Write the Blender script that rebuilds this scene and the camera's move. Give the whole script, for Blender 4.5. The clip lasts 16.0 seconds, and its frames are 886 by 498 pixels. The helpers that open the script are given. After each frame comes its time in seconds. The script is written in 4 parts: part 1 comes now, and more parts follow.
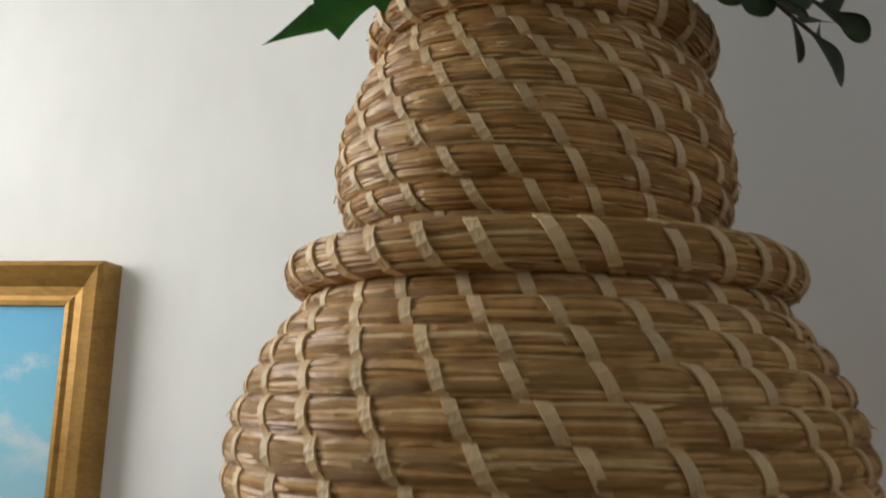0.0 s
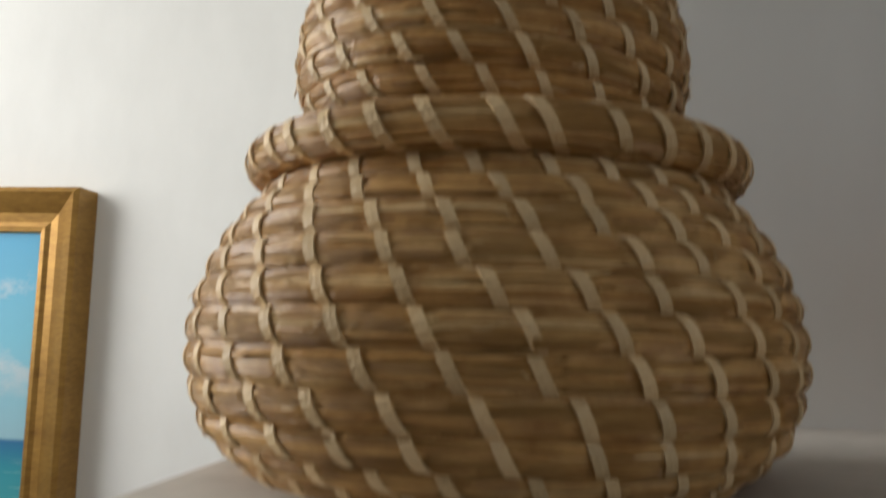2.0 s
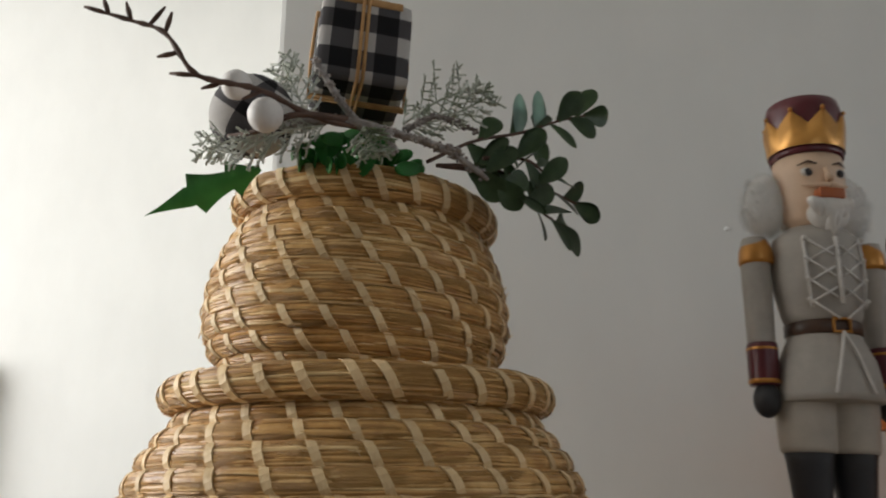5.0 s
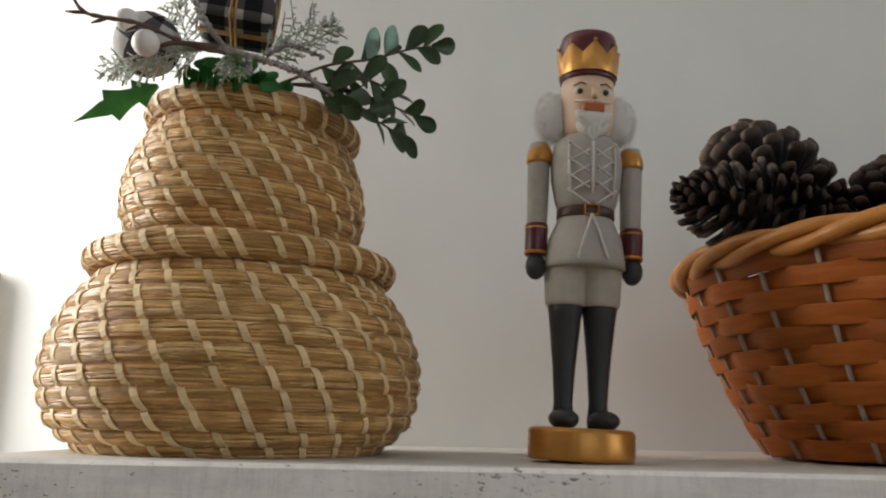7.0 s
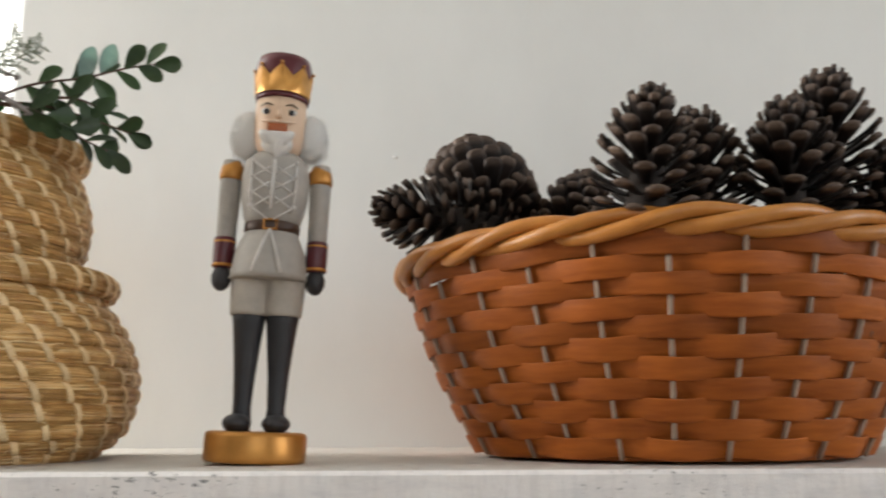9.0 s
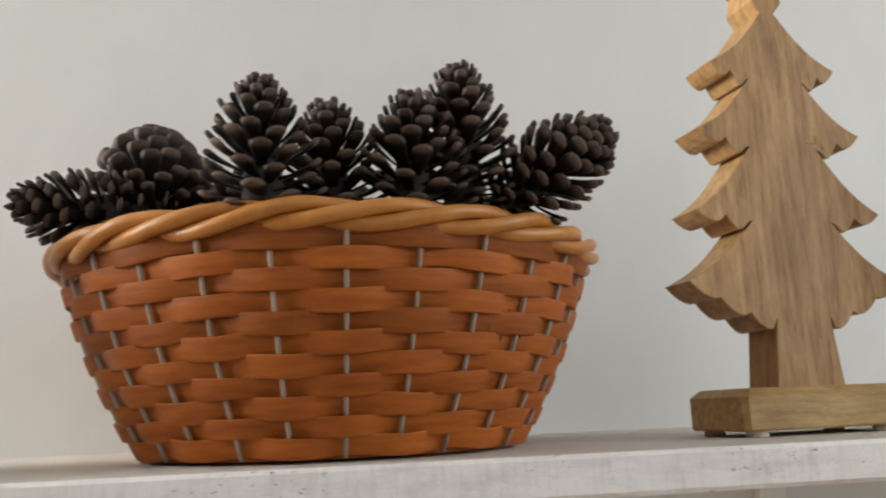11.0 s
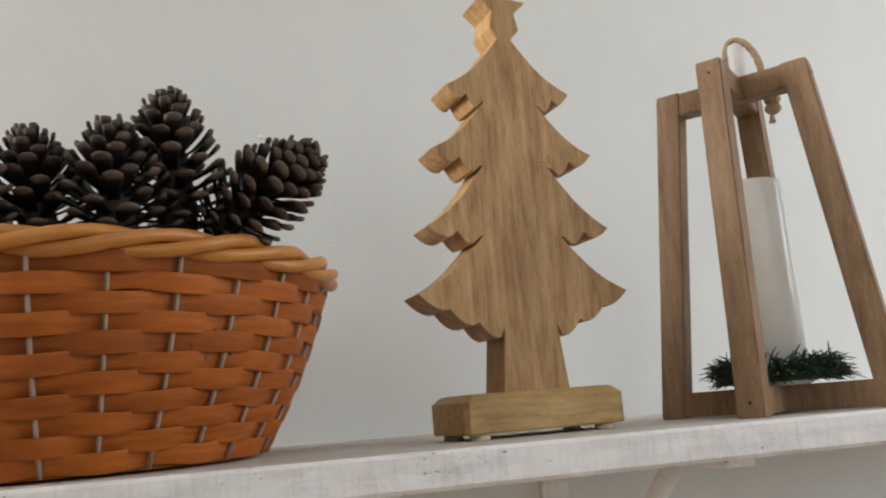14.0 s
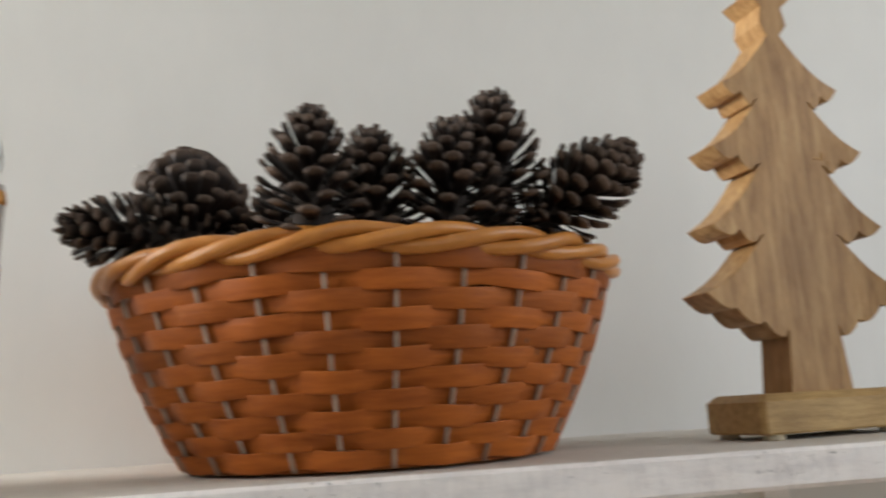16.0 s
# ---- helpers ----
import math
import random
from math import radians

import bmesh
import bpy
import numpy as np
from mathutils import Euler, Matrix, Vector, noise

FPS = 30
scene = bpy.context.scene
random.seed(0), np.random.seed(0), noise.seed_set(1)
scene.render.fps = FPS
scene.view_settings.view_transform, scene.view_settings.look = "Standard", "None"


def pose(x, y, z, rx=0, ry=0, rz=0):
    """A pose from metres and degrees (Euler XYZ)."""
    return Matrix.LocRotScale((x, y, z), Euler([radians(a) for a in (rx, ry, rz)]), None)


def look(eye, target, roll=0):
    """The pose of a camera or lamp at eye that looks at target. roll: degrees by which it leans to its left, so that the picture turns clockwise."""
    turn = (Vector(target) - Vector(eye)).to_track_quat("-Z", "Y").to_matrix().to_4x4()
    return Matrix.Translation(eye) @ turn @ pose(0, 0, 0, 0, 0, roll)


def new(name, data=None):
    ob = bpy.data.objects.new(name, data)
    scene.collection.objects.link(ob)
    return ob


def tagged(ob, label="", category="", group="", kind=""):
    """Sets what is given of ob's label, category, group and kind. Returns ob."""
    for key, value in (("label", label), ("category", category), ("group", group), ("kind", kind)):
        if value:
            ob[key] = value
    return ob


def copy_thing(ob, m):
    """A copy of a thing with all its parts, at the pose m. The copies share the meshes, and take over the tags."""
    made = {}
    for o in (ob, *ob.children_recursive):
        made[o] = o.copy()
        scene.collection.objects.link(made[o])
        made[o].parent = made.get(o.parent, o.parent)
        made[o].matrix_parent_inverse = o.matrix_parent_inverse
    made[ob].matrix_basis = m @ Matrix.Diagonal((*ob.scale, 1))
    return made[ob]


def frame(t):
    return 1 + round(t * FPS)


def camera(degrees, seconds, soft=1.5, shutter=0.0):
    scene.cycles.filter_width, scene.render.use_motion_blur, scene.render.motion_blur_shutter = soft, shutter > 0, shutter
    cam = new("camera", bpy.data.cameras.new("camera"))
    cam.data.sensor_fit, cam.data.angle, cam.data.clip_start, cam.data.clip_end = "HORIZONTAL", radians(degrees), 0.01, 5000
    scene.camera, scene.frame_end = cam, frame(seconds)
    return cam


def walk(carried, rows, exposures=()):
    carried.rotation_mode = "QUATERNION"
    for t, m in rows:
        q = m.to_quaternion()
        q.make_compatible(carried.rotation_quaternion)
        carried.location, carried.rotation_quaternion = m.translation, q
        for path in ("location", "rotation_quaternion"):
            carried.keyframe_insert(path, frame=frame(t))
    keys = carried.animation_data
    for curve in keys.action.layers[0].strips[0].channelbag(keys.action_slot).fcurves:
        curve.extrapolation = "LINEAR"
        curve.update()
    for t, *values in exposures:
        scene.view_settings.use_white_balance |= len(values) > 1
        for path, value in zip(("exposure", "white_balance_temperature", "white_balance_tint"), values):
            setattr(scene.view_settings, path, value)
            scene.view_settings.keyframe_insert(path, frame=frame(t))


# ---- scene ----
cam = camera(56.3, 16.0, soft=2.0, shutter=0.5)
PATH = [
    (0, (0.006, -0.011, 0.076), (-0.305, 1.931, 0.441), 1.4),
    (0.5, (0.015, -0.027, 0.053), (-0.3, 1.927, 0.339), 1.0),
    (1, (0.019, -0.021, 0.026), (-0.295, 1.945, 0.221), 1.0),
    (1.5, (0.027, -0.029, 0.019), (-0.285, 1.94, 0.184), 0.9),
    (2, (0.018, -0.016, 0.055), (-0.25, 1.954, 0.275), 1.6),
    (2.5, (0.011, -0.018, 0.095), (-0.151, 1.936, 0.492), 0.8),
    (3, (0.007, -0.043, 0.109), (-0.106, 1.89, 0.61), 0.3),
    (3.5, (0.005, -0.062, 0.11), (-0.065, 1.862, 0.65), 0.1),
    (4, (0.007, -0.062, 0.098), (-0.027, 1.859, 0.656), -0.1),
    (4.2, (0.011, -0.066, 0.094), (0.008, 1.849, 0.672), -0.4),
    (6.3, (0.127, -0.21, 0.041), (0.045, 1.726, 0.536), 0.7),
    (6.5, (0.14, -0.212, 0.034), (0.055, 1.729, 0.509), 0.8),
    (7, (0.161, -0.233, 0.021), (0.072, 1.722, 0.437), 1.0),
    (7.5, (0.194, -0.263, 0.022), (0.096, 1.694, 0.424), 1.0),
    (8, (0.246, -0.268, 0.024), (0.159, 1.69, 0.424), 0.7),
    (8.5, (0.295, -0.259, 0.025), (0.266, 1.7, 0.429), 0.3),
    (9, (0.336, -0.263, 0.027), (0.373, 1.695, 0.433), -0.2),
    (9.5, (0.381, -0.259, 0.024), (0.524, 1.696, 0.423), -0.7),
    (9.7, (0.398, -0.259, 0.024), (0.584, 1.693, 0.417), -1.1),
    (11.8, (0.552, -0.277, 0.029), (0.97, 1.641, 0.412), -2.8),
    (12, (0.569, -0.282, 0.029), (1.014, 1.63, 0.41), -3.0),
    (12.5, (0.604, -0.291, 0.024), (1.105, 1.608, 0.403), -3.5),
    (13, (0.632, -0.302, 0.019), (1.17, 1.587, 0.397), -3.7),
    (13.5, (0.635, -0.308, 0.02), (1.182, 1.578, 0.398), -4.1),
    (14, (0.615, -0.317, 0.025), (1.17, 1.566, 0.406), -4.5),
    (14.5, (0.581, -0.317, 0.029), (1.14, 1.565, 0.409), -4.4),
    (15, (0.549, -0.306, 0.028), (1.095, 1.579, 0.41), -4.3),
    (15.5, (0.512, -0.29, 0.027), (1.018, 1.607, 0.407), -3.9),
    (16, (0.449, -0.285, 0.035), (0.837, 1.639, 0.422), -3.3),
]
EXPOSURES = [(0.0, -0.1), (1.0, -0.02), (1.5, 0.08), (2.0, 0.0), (3.0, 0.05), (4.2, 0.18), (6.3, 0.74), (7.0, 0.86), (8.0, 1.0), (8.5, 1.32), (9.0, 1.64), (13.0, 1.55), (16.0, 1.52)]
walk(cam, [(t, look(eye, target, roll)) for t, eye, target, roll in PATH], EXPOSURES)

# ---- light ----
WALL_Y, FAR_Y, EDGE_Y, CORNER_X = 0.62, 1.60, 0.218, -0.132
world = bpy.data.worlds.new("world")
scene.world = world
world.use_nodes = True
sky = world.node_tree.nodes.new("ShaderNodeTexSky")
sky.sky_type, sky.sun_disc, sky.sun_elevation, sky.sun_rotation = "NISHITA", False, radians(35), radians(-70)
world.node_tree.links.new(sky.outputs[0], world.node_tree.nodes["Background"].inputs[0])
world.node_tree.nodes["Background"].inputs[1].default_value = 0.08


def window_or_fill_light(name, m, width, height, watts, colour):
    lamp = bpy.data.lights.new(name, "AREA")
    lamp.shape, lamp.size, lamp.size_y, lamp.energy, lamp.color = "RECTANGLE", width, height, watts, colour
    ob = new(name, lamp)
    ob.matrix_world = m
    return ob


window_or_fill_light("window_or_fill_light", look((-1.88, 0.52, 0.62), (0.0, 0.62, 0.20)), 1.2, 1.05, 31, (1.0, 0.985, 0.955))
# Soft frontal fill, added from the south side; no window is known there.
window_or_fill_light("window_or_fill_light", look((0.9, -2.62, 0.75), (0.5, 0.5, 0.0)), 1.6, 1.3, 2.6, (1.0, 0.97, 0.93))
window_or_fill_light("window_or_fill_light", look((2.52, -0.5, 0.5), (0.9, 0.4, 0.0)), 1.2, 1.2, 5, (0.98, 0.98, 1.0))

# ---- materials ----


def material(name, rough=0.6, metal=0.0, spec=0.5):
    m = bpy.data.materials.new(name)
    m.use_nodes = True
    b = m.node_tree.nodes["Principled BSDF"]
    b.inputs["Roughness"].default_value, b.inputs["Metallic"].default_value = rough, metal
    b.inputs["Specular IOR Level"].default_value = spec
    return m, m.node_tree, b


def coords(nt, scale, kind="Object"):
    tc, mp = nt.nodes.new("ShaderNodeTexCoord"), nt.nodes.new("ShaderNodeMapping")
    mp.inputs["Scale"].default_value = scale
    nt.links.new(tc.outputs[kind], mp.inputs[0])
    return mp.outputs[0]


def noise_of(nt, vec, scale=1.0, detail=4, rough=0.6):
    n = nt.nodes.new("ShaderNodeTexNoise")
    n.inputs["Scale"].default_value, n.inputs["Detail"].default_value, n.inputs["Roughness"].default_value = scale, detail, rough
    if vec is not None:
        nt.links.new(vec, n.inputs["Vector"])
    return n.outputs["Fac"]


def ramp(nt, fac, stops):
    r = nt.nodes.new("ShaderNodeValToRGB")
    while len(r.color_ramp.elements) < len(stops):
        r.color_ramp.elements.new(0.5)
    for e, (p, c) in zip(r.color_ramp.elements, stops):
        e.position, e.color = p, (*c, 1)
    nt.links.new(fac, r.inputs[0])
    return r.outputs[0]


def blend(nt, fac, a, b, kind="MIX"):
    x = nt.nodes.new("ShaderNodeMix")
    x.data_type, x.blend_type = "RGBA", kind
    for s, v in ((x.inputs[0], fac), (x.inputs[6], a), (x.inputs[7], b)):
        if isinstance(v, (int, float)):
            s.default_value = v
        elif isinstance(v, tuple):
            s.default_value = (*v, 1)
        else:
            nt.links.new(v, s)
    return x.outputs[2]


def relief(nt, b, height, strength=0.3, distance=0.001):
    n = nt.nodes.new("ShaderNodeBump")
    n.inputs["Strength"].default_value, n.inputs["Distance"].default_value = strength, distance
    nt.links.new(height, n.inputs["Height"])
    nt.links.new(n.outputs[0], b.inputs["Normal"])


def random_of(nt):
    return nt.nodes.new("ShaderNodeObjectInfo").outputs["Random"]


def mottled(name, dark, light, scale=40, stretch=(1, 1, 1), rough=0.6, metal=0.0, bump=0.2, depth=0.0006, vary=0.0, kind="Object", spec=0.5):
    """Two scales of noise between two colours, with relief; vary tints each piece by its own random value."""
    m, nt, b = material(name, rough, metal, spec)
    v = coords(nt, stretch, kind)
    fine, broad = noise_of(nt, v, scale, 6), noise_of(nt, v, scale * 0.13, 3)
    c = blend(nt, 0.45, ramp(nt, fine, [(0.3, dark), (0.7, light)]), ramp(nt, broad, [(0.3, dark), (0.7, light)]))
    if vary:
        c = blend(nt, 1.0, c, ramp(nt, random_of(nt), [(0.0, (1 - vary,) * 3), (1.0, (1.0,) * 3)]), "MULTIPLY")
    nt.links.new(c, b.inputs["Base Color"])
    relief(nt, b, fine, bump, depth)
    return m


def straw_material(name, dark, mid, light):
    """Grass strands that run along the coil: noise drawn out along the UV's first axis."""
    m, nt, b = material(name, 0.5, 0.0, 0.4)
    strand = noise_of(nt, coords(nt, (1.1, 34, 1), "UV"), 1.0, 5, 0.65)
    fibre = noise_of(nt, coords(nt, (3.5, 120, 1), "UV"), 1.0, 3, 0.6)
    patch = noise_of(nt, coords(nt, (9, 9, 9)), 2.2, 3)
    c = ramp(nt, strand, [(0.27, dark), (0.44, mid), (0.64, light)])
    c = blend(nt, 0.45, c, ramp(nt, fibre, [(0.38, dark), (0.62, light)]))
    c = blend(nt, 1.0, c, ramp(nt, patch, [(0.3, (0.80, 0.72, 0.62)), (0.65, (1.0, 1.0, 1.0))]), "MULTIPLY")
    nt.links.new(c, b.inputs["Base Color"])
    add = nt.nodes.new("ShaderNodeMath")
    nt.links.new(strand, add.inputs[0]), nt.links.new(fibre, add.inputs[1])
    relief(nt, b, add.outputs[0], 1.0, 0.0015)
    return m


def wood_material(name, dark, mid, light, stretch, rough=0.5, spec=0.35):
    m, nt, b = material(name, rough, 0.0, spec)
    v = coords(nt, stretch)
    warp = nt.nodes.new("ShaderNodeMixRGB")
    warp.blend_type, warp.inputs[0].default_value = "ADD", 0.12
    soft = nt.nodes.new("ShaderNodeTexNoise")
    soft.inputs["Scale"].default_value = 14
    nt.links.new(coords(nt, (1, 1, 1)), soft.inputs["Vector"])
    nt.links.new(v, warp.inputs[1]), nt.links.new(soft.outputs["Color"], warp.inputs[2])
    grain, pores = noise_of(nt, warp.outputs[0], 6, 5, 0.65), noise_of(nt, v, 42, 3, 0.7)
    c = ramp(nt, grain, [(0.25, dark), (0.48, mid), (0.72, light)])
    c = blend(nt, 0.28, c, ramp(nt, pores, [(0.36, dark), (0.5, (1, 1, 1))]), "MULTIPLY")
    figure = noise_of(nt, coords(nt, (16, 16, 9)), 1.0, 3, 0.55)
    c = blend(nt, 0.75, c, ramp(nt, figure, [(0.34, (0.70, 0.66, 0.62)), (0.60, (1.0, 1.0, 1.0))]), "MULTIPLY")
    nt.links.new(c, b.inputs["Base Color"])
    relief(nt, b, pores, 0.35, 0.0005)
    return m


def wall_paint(name, a, b_):
    m, nt, b = material(name, 0.75, 0.0, 0.3)
    v = coords(nt, (1, 1, 1))
    broad, trowel = noise_of(nt, v, 2.2, 4), noise_of(nt, coords(nt, (7, 7, 3)), 1.6, 5)
    nt.links.new(blend(nt, 0.4, ramp(nt, broad, [(0.3, a), (0.7, b_)]), ramp(nt, trowel, [(0.35, a), (0.65, b_)])), b.inputs["Base Color"])
    relief(nt, b, trowel, 0.35, 0.004)
    return m


def chipped_paint():
    """White paint on a board, worn through to grey wood in flecks and scrapes."""
    m, nt, b = material("chipped_white_paint", 0.65, 0.0, 0.3)
    flecks = noise_of(nt, coords(nt, (150, 170, 320)), 1.0, 6, 0.72)
    where = noise_of(nt, coords(nt, (6, 7, 10)), 1.0, 3)
    streak = noise_of(nt, coords(nt, (170, 60, 22)), 1.0, 5, 0.75)
    smear = noise_of(nt, coords(nt, (14, 20, 60)), 1.0, 5, 0.7)
    bare = ramp(nt, blend(nt, 0.28, flecks, where), [(0.375, (1, 1, 1)), (0.400, (0, 0, 0))])
    grey = ramp(nt, streak, [(0.36, (0.10, 0.095, 0.09)), (0.62, (0.40, 0.38, 0.36))])
    paint = blend(nt, 0.5, ramp(nt, streak, [(0.30, (0.66, 0.63, 0.61)), (0.52, (0.90, 0.865, 0.835))]), ramp(nt, smear, [(0.35, (0.62, 0.60, 0.595)), (0.55, (0.90, 0.865, 0.835))]))
    nt.links.new(blend(nt, bare, paint, grey), b.inputs["Base Color"])
    relief(nt, b, blend(nt, 0.5, flecks, streak), 0.7, 0.0014)
    return m


def board_top():
    """The unsanded top of the board: greyish worn paint, rougher than the edge."""
    return mottled("worn_board_top", (0.50, 0.47, 0.42), (0.66, 0.625, 0.57), 60, (1, 2, 1), 0.8, bump=0.5)


STRAW = straw_material("golden_seagrass", (0.30, 0.145, 0.036), (0.54, 0.295, 0.085), (0.72, 0.44, 0.16))


def strand_material():
    """Single blades: each has its own tone, with faint stains along it."""
    m, nt, b = material("dry_grass_blade", 0.42, 0.0, 0.45)
    tone = ramp(nt, nt.nodes.new("ShaderNodeNewGeometry").outputs["Random Per Island"], [(0.0, (0.38, 0.19, 0.055)), (0.15, (0.57, 0.310, 0.098)), (0.75, (0.73, 0.445, 0.165)), (1.0, (0.85, 0.63, 0.32))])
    stain = ramp(nt, noise_of(nt, coords(nt, (1, 1, 1)), 75, 4), [(0.32, (0.62, 0.52, 0.42)), (0.6, (1, 1, 1))])
    nt.links.new(blend(nt, 0.8, tone, stain, "MULTIPLY"), b.inputs["Base Color"])
    return m


STRAND = strand_material()
STITCH = mottled("pale_straw", (0.80, 0.55, 0.27), (0.95, 0.74, 0.44), 160, (1, 1, 1), 0.55, bump=0.4, vary=0.25)
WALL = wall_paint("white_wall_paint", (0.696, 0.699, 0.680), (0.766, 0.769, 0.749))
# Plaster of the unseen walls, darkened to cut the room's bounced light.
DARK_PLASTER = wall_paint("darkened_plaster", (0.42, 0.40, 0.38), (0.50, 0.48, 0.45))
# Unseen floor: its tan is lightened to bounce light up under the shelf.
FLOOR = wood_material("lightened_floor_boards", (0.24, 0.165, 0.11), (0.36, 0.26, 0.18), (0.44, 0.33, 0.24), (1, 12, 1))
CHIPPED, BOARD = chipped_paint(), board_top()
SPLINT = mottled("orange_stained_splint", (0.27, 0.062, 0.008), (0.55, 0.155, 0.022), 34, (1, 1, 7), 0.58, bump=0.6, depth=0.001, vary=0.36, spec=0.28)
RIMWOOD = mottled("honey_stained_cane", (0.40, 0.14, 0.024), (0.62, 0.265, 0.055), 70, (1, 1, 1), 0.38, bump=0.35, vary=0.15, spec=0.5)
STAKE = mottled("grey_reed", (0.31, 0.22, 0.16), (0.46, 0.36, 0.28), 90, rough=0.7)


def scale_material():
    """Cone scales: near black where they leave the core, greyish brown on the weathered lip."""
    m, nt, b = material("pine_scale", 0.6, 0.0, 0.35)
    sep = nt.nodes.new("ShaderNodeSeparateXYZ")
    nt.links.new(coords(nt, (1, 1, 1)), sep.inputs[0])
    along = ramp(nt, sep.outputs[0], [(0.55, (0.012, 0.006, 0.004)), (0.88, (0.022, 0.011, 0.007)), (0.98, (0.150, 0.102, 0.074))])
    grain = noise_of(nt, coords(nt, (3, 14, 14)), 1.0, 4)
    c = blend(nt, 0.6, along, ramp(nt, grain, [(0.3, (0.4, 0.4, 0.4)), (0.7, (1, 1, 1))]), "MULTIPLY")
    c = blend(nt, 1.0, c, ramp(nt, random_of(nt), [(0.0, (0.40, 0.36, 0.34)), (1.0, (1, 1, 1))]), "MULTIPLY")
    nt.links.new(c, b.inputs["Base Color"])
    relief(nt, b, grain, 0.5, 0.0006)
    return m


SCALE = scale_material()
CORE = mottled("dark_cone_core", (0.018, 0.011, 0.008), (0.035, 0.022, 0.015), 120, rough=0.8)
TREEWOOD = wood_material("mango_wood", (0.25, 0.128, 0.046), (0.45, 0.262, 0.108), (0.60, 0.395, 0.185), (26, 26, 2.6))
BASEWOOD = wood_material("mango_wood_base", (0.28, 0.165, 0.06), (0.45, 0.29, 0.115), (0.60, 0.41, 0.18), (3, 26, 26))
LANTERNWOOD = wood_material("brown_washed_wood", (0.19, 0.110, 0.058), (0.30, 0.185, 0.102), (0.39, 0.255, 0.150), (26, 26, 3), 0.6)
FELT = mottled("cream_felt", (0.55, 0.47, 0.33), (0.68, 0.6, 0.45), 200, rough=0.9)
GOLD = mottled("gilt_frame", (0.20, 0.100, 0.020), (0.40, 0.225, 0.052), 45, (1, 1, 3), 0.42, 0.55, 0.3)
ROPE = mottled("jute_rope", (0.34, 0.24, 0.14), (0.55, 0.42, 0.27), 180, rough=0.85, bump=0.6)
TWINE = mottled("jute_twine", (0.36, 0.19, 0.07), (0.55, 0.33, 0.14), 220, rough=0.8)
BARK = mottled("brown_twig_bark", (0.05, 0.026, 0.018), (0.15, 0.085, 0.06), 150, rough=0.7, bump=0.6)
FROST = mottled("frosted_twig", (0.085, 0.06, 0.05), (0.48, 0.45, 0.43), 210, rough=0.75, bump=0.6)
FLOCK = mottled("flocked_green_tips", (0.10, 0.15, 0.05), (0.80, 0.81, 0.77), 85, rough=0.8)
HOLLY = mottled("holly_green_silk", (0.055, 0.21, 0.055), (0.12, 0.38, 0.12), 50, rough=0.5, bump=0.3)
MOSS = mottled("bright_green_moss", (0.012, 0.10, 0.012), (0.03, 0.24, 0.035), 80, rough=0.6)
BOXWOOD = mottled("boxwood_green", (0.036, 0.078, 0.032), (0.125, 0.200, 0.085), 70, rough=0.36, bump=0.2, vary=0.35)
PALELEAF = mottled("frosty_leaf", (0.20, 0.33, 0.28), (0.42, 0.55, 0.48), 60, rough=0.45)
BERRY = mottled("white_berry", (0.66, 0.64, 0.61), (0.80, 0.78, 0.76), 300, rough=0.5, bump=0.5)
NEEDLE = mottled("dark_green_needles", (0.008, 0.03, 0.014), (0.03, 0.085, 0.04), 100, rough=0.5, vary=0.4)


def wax():
    m, nt, b = material("white_candle_wax", 0.2, 0.0, 0.5)
    b.inputs["Subsurface Weight"].default_value = 0.25
    b.inputs["Subsurface Radius"].default_value = (0.012, 0.010, 0.008)
    v = noise_of(nt, coords(nt, (1, 1, 1)), 40, 3)
    nt.links.new(ramp(nt, v, [(0.3, (0.74, 0.71, 0.65)), (0.7, (0.80, 0.775, 0.72))]), b.inputs["Base Color"])
    return m


WAX = wax()


def plaid_material(name, size, shift, pale=0.5):
    """Woven black and white check: each way of the cloth darkens, and the thread shows as fine relief."""
    m, nt, b = material(name, 0.85, 0.0, 0.2)
    sep = nt.nodes.new("ShaderNodeSeparateXYZ")
    nt.links.new(coords(nt, (1, 1, 1), "UV"), sep.inputs[0])
    bands = []
    for n in (0, 1):
        mul, fl, cmp = (nt.nodes.new("ShaderNodeMath") for _ in range(3))
        mul.operation, fl.operation, cmp.operation = "MULTIPLY_ADD", "FRACT", "GREATER_THAN"
        mul.inputs[1].default_value, mul.inputs[2].default_value, cmp.inputs[1].default_value = size, shift[n], pale
        nt.links.new(sep.outputs[n], mul.inputs[0]), nt.links.new(mul.outputs[0], fl.inputs[0]), nt.links.new(fl.outputs[0], cmp.inputs[0])
        bands.append(cmp.outputs[0])
    add = nt.nodes.new("ShaderNodeMath")
    nt.links.new(bands[0], add.inputs[0]), nt.links.new(bands[1], add.inputs[1])
    half = nt.nodes.new("ShaderNodeMath")
    half.operation = "MULTIPLY"
    half.inputs[1].default_value = 0.5
    nt.links.new(add.outputs[0], half.inputs[0])
    thread = noise_of(nt, coords(nt, (90, 240, 1), "UV"), 1.0, 2)
    c = ramp(nt, half.outputs[0], [(0.0, (0.55, 0.53, 0.51)), (0.45, (0.10, 0.095, 0.10)), (0.9, (0.012, 0.012, 0.014))])
    c = blend(nt, 0.35, c, ramp(nt, thread, [(0.35, (0.35, 0.35, 0.35)), (0.65, (1, 1, 1))]), "MULTIPLY")
    nt.links.new(c, b.inputs["Base Color"])
    relief(nt, b, thread, 0.5, 0.0006)
    return m


PLAID = plaid_material("black_white_check_cloth", 2.1, (0.22, 0.3))
PLAIDBALL = plaid_material("black_white_check_ball", 3.0, (0.1, 0.3), 0.72)

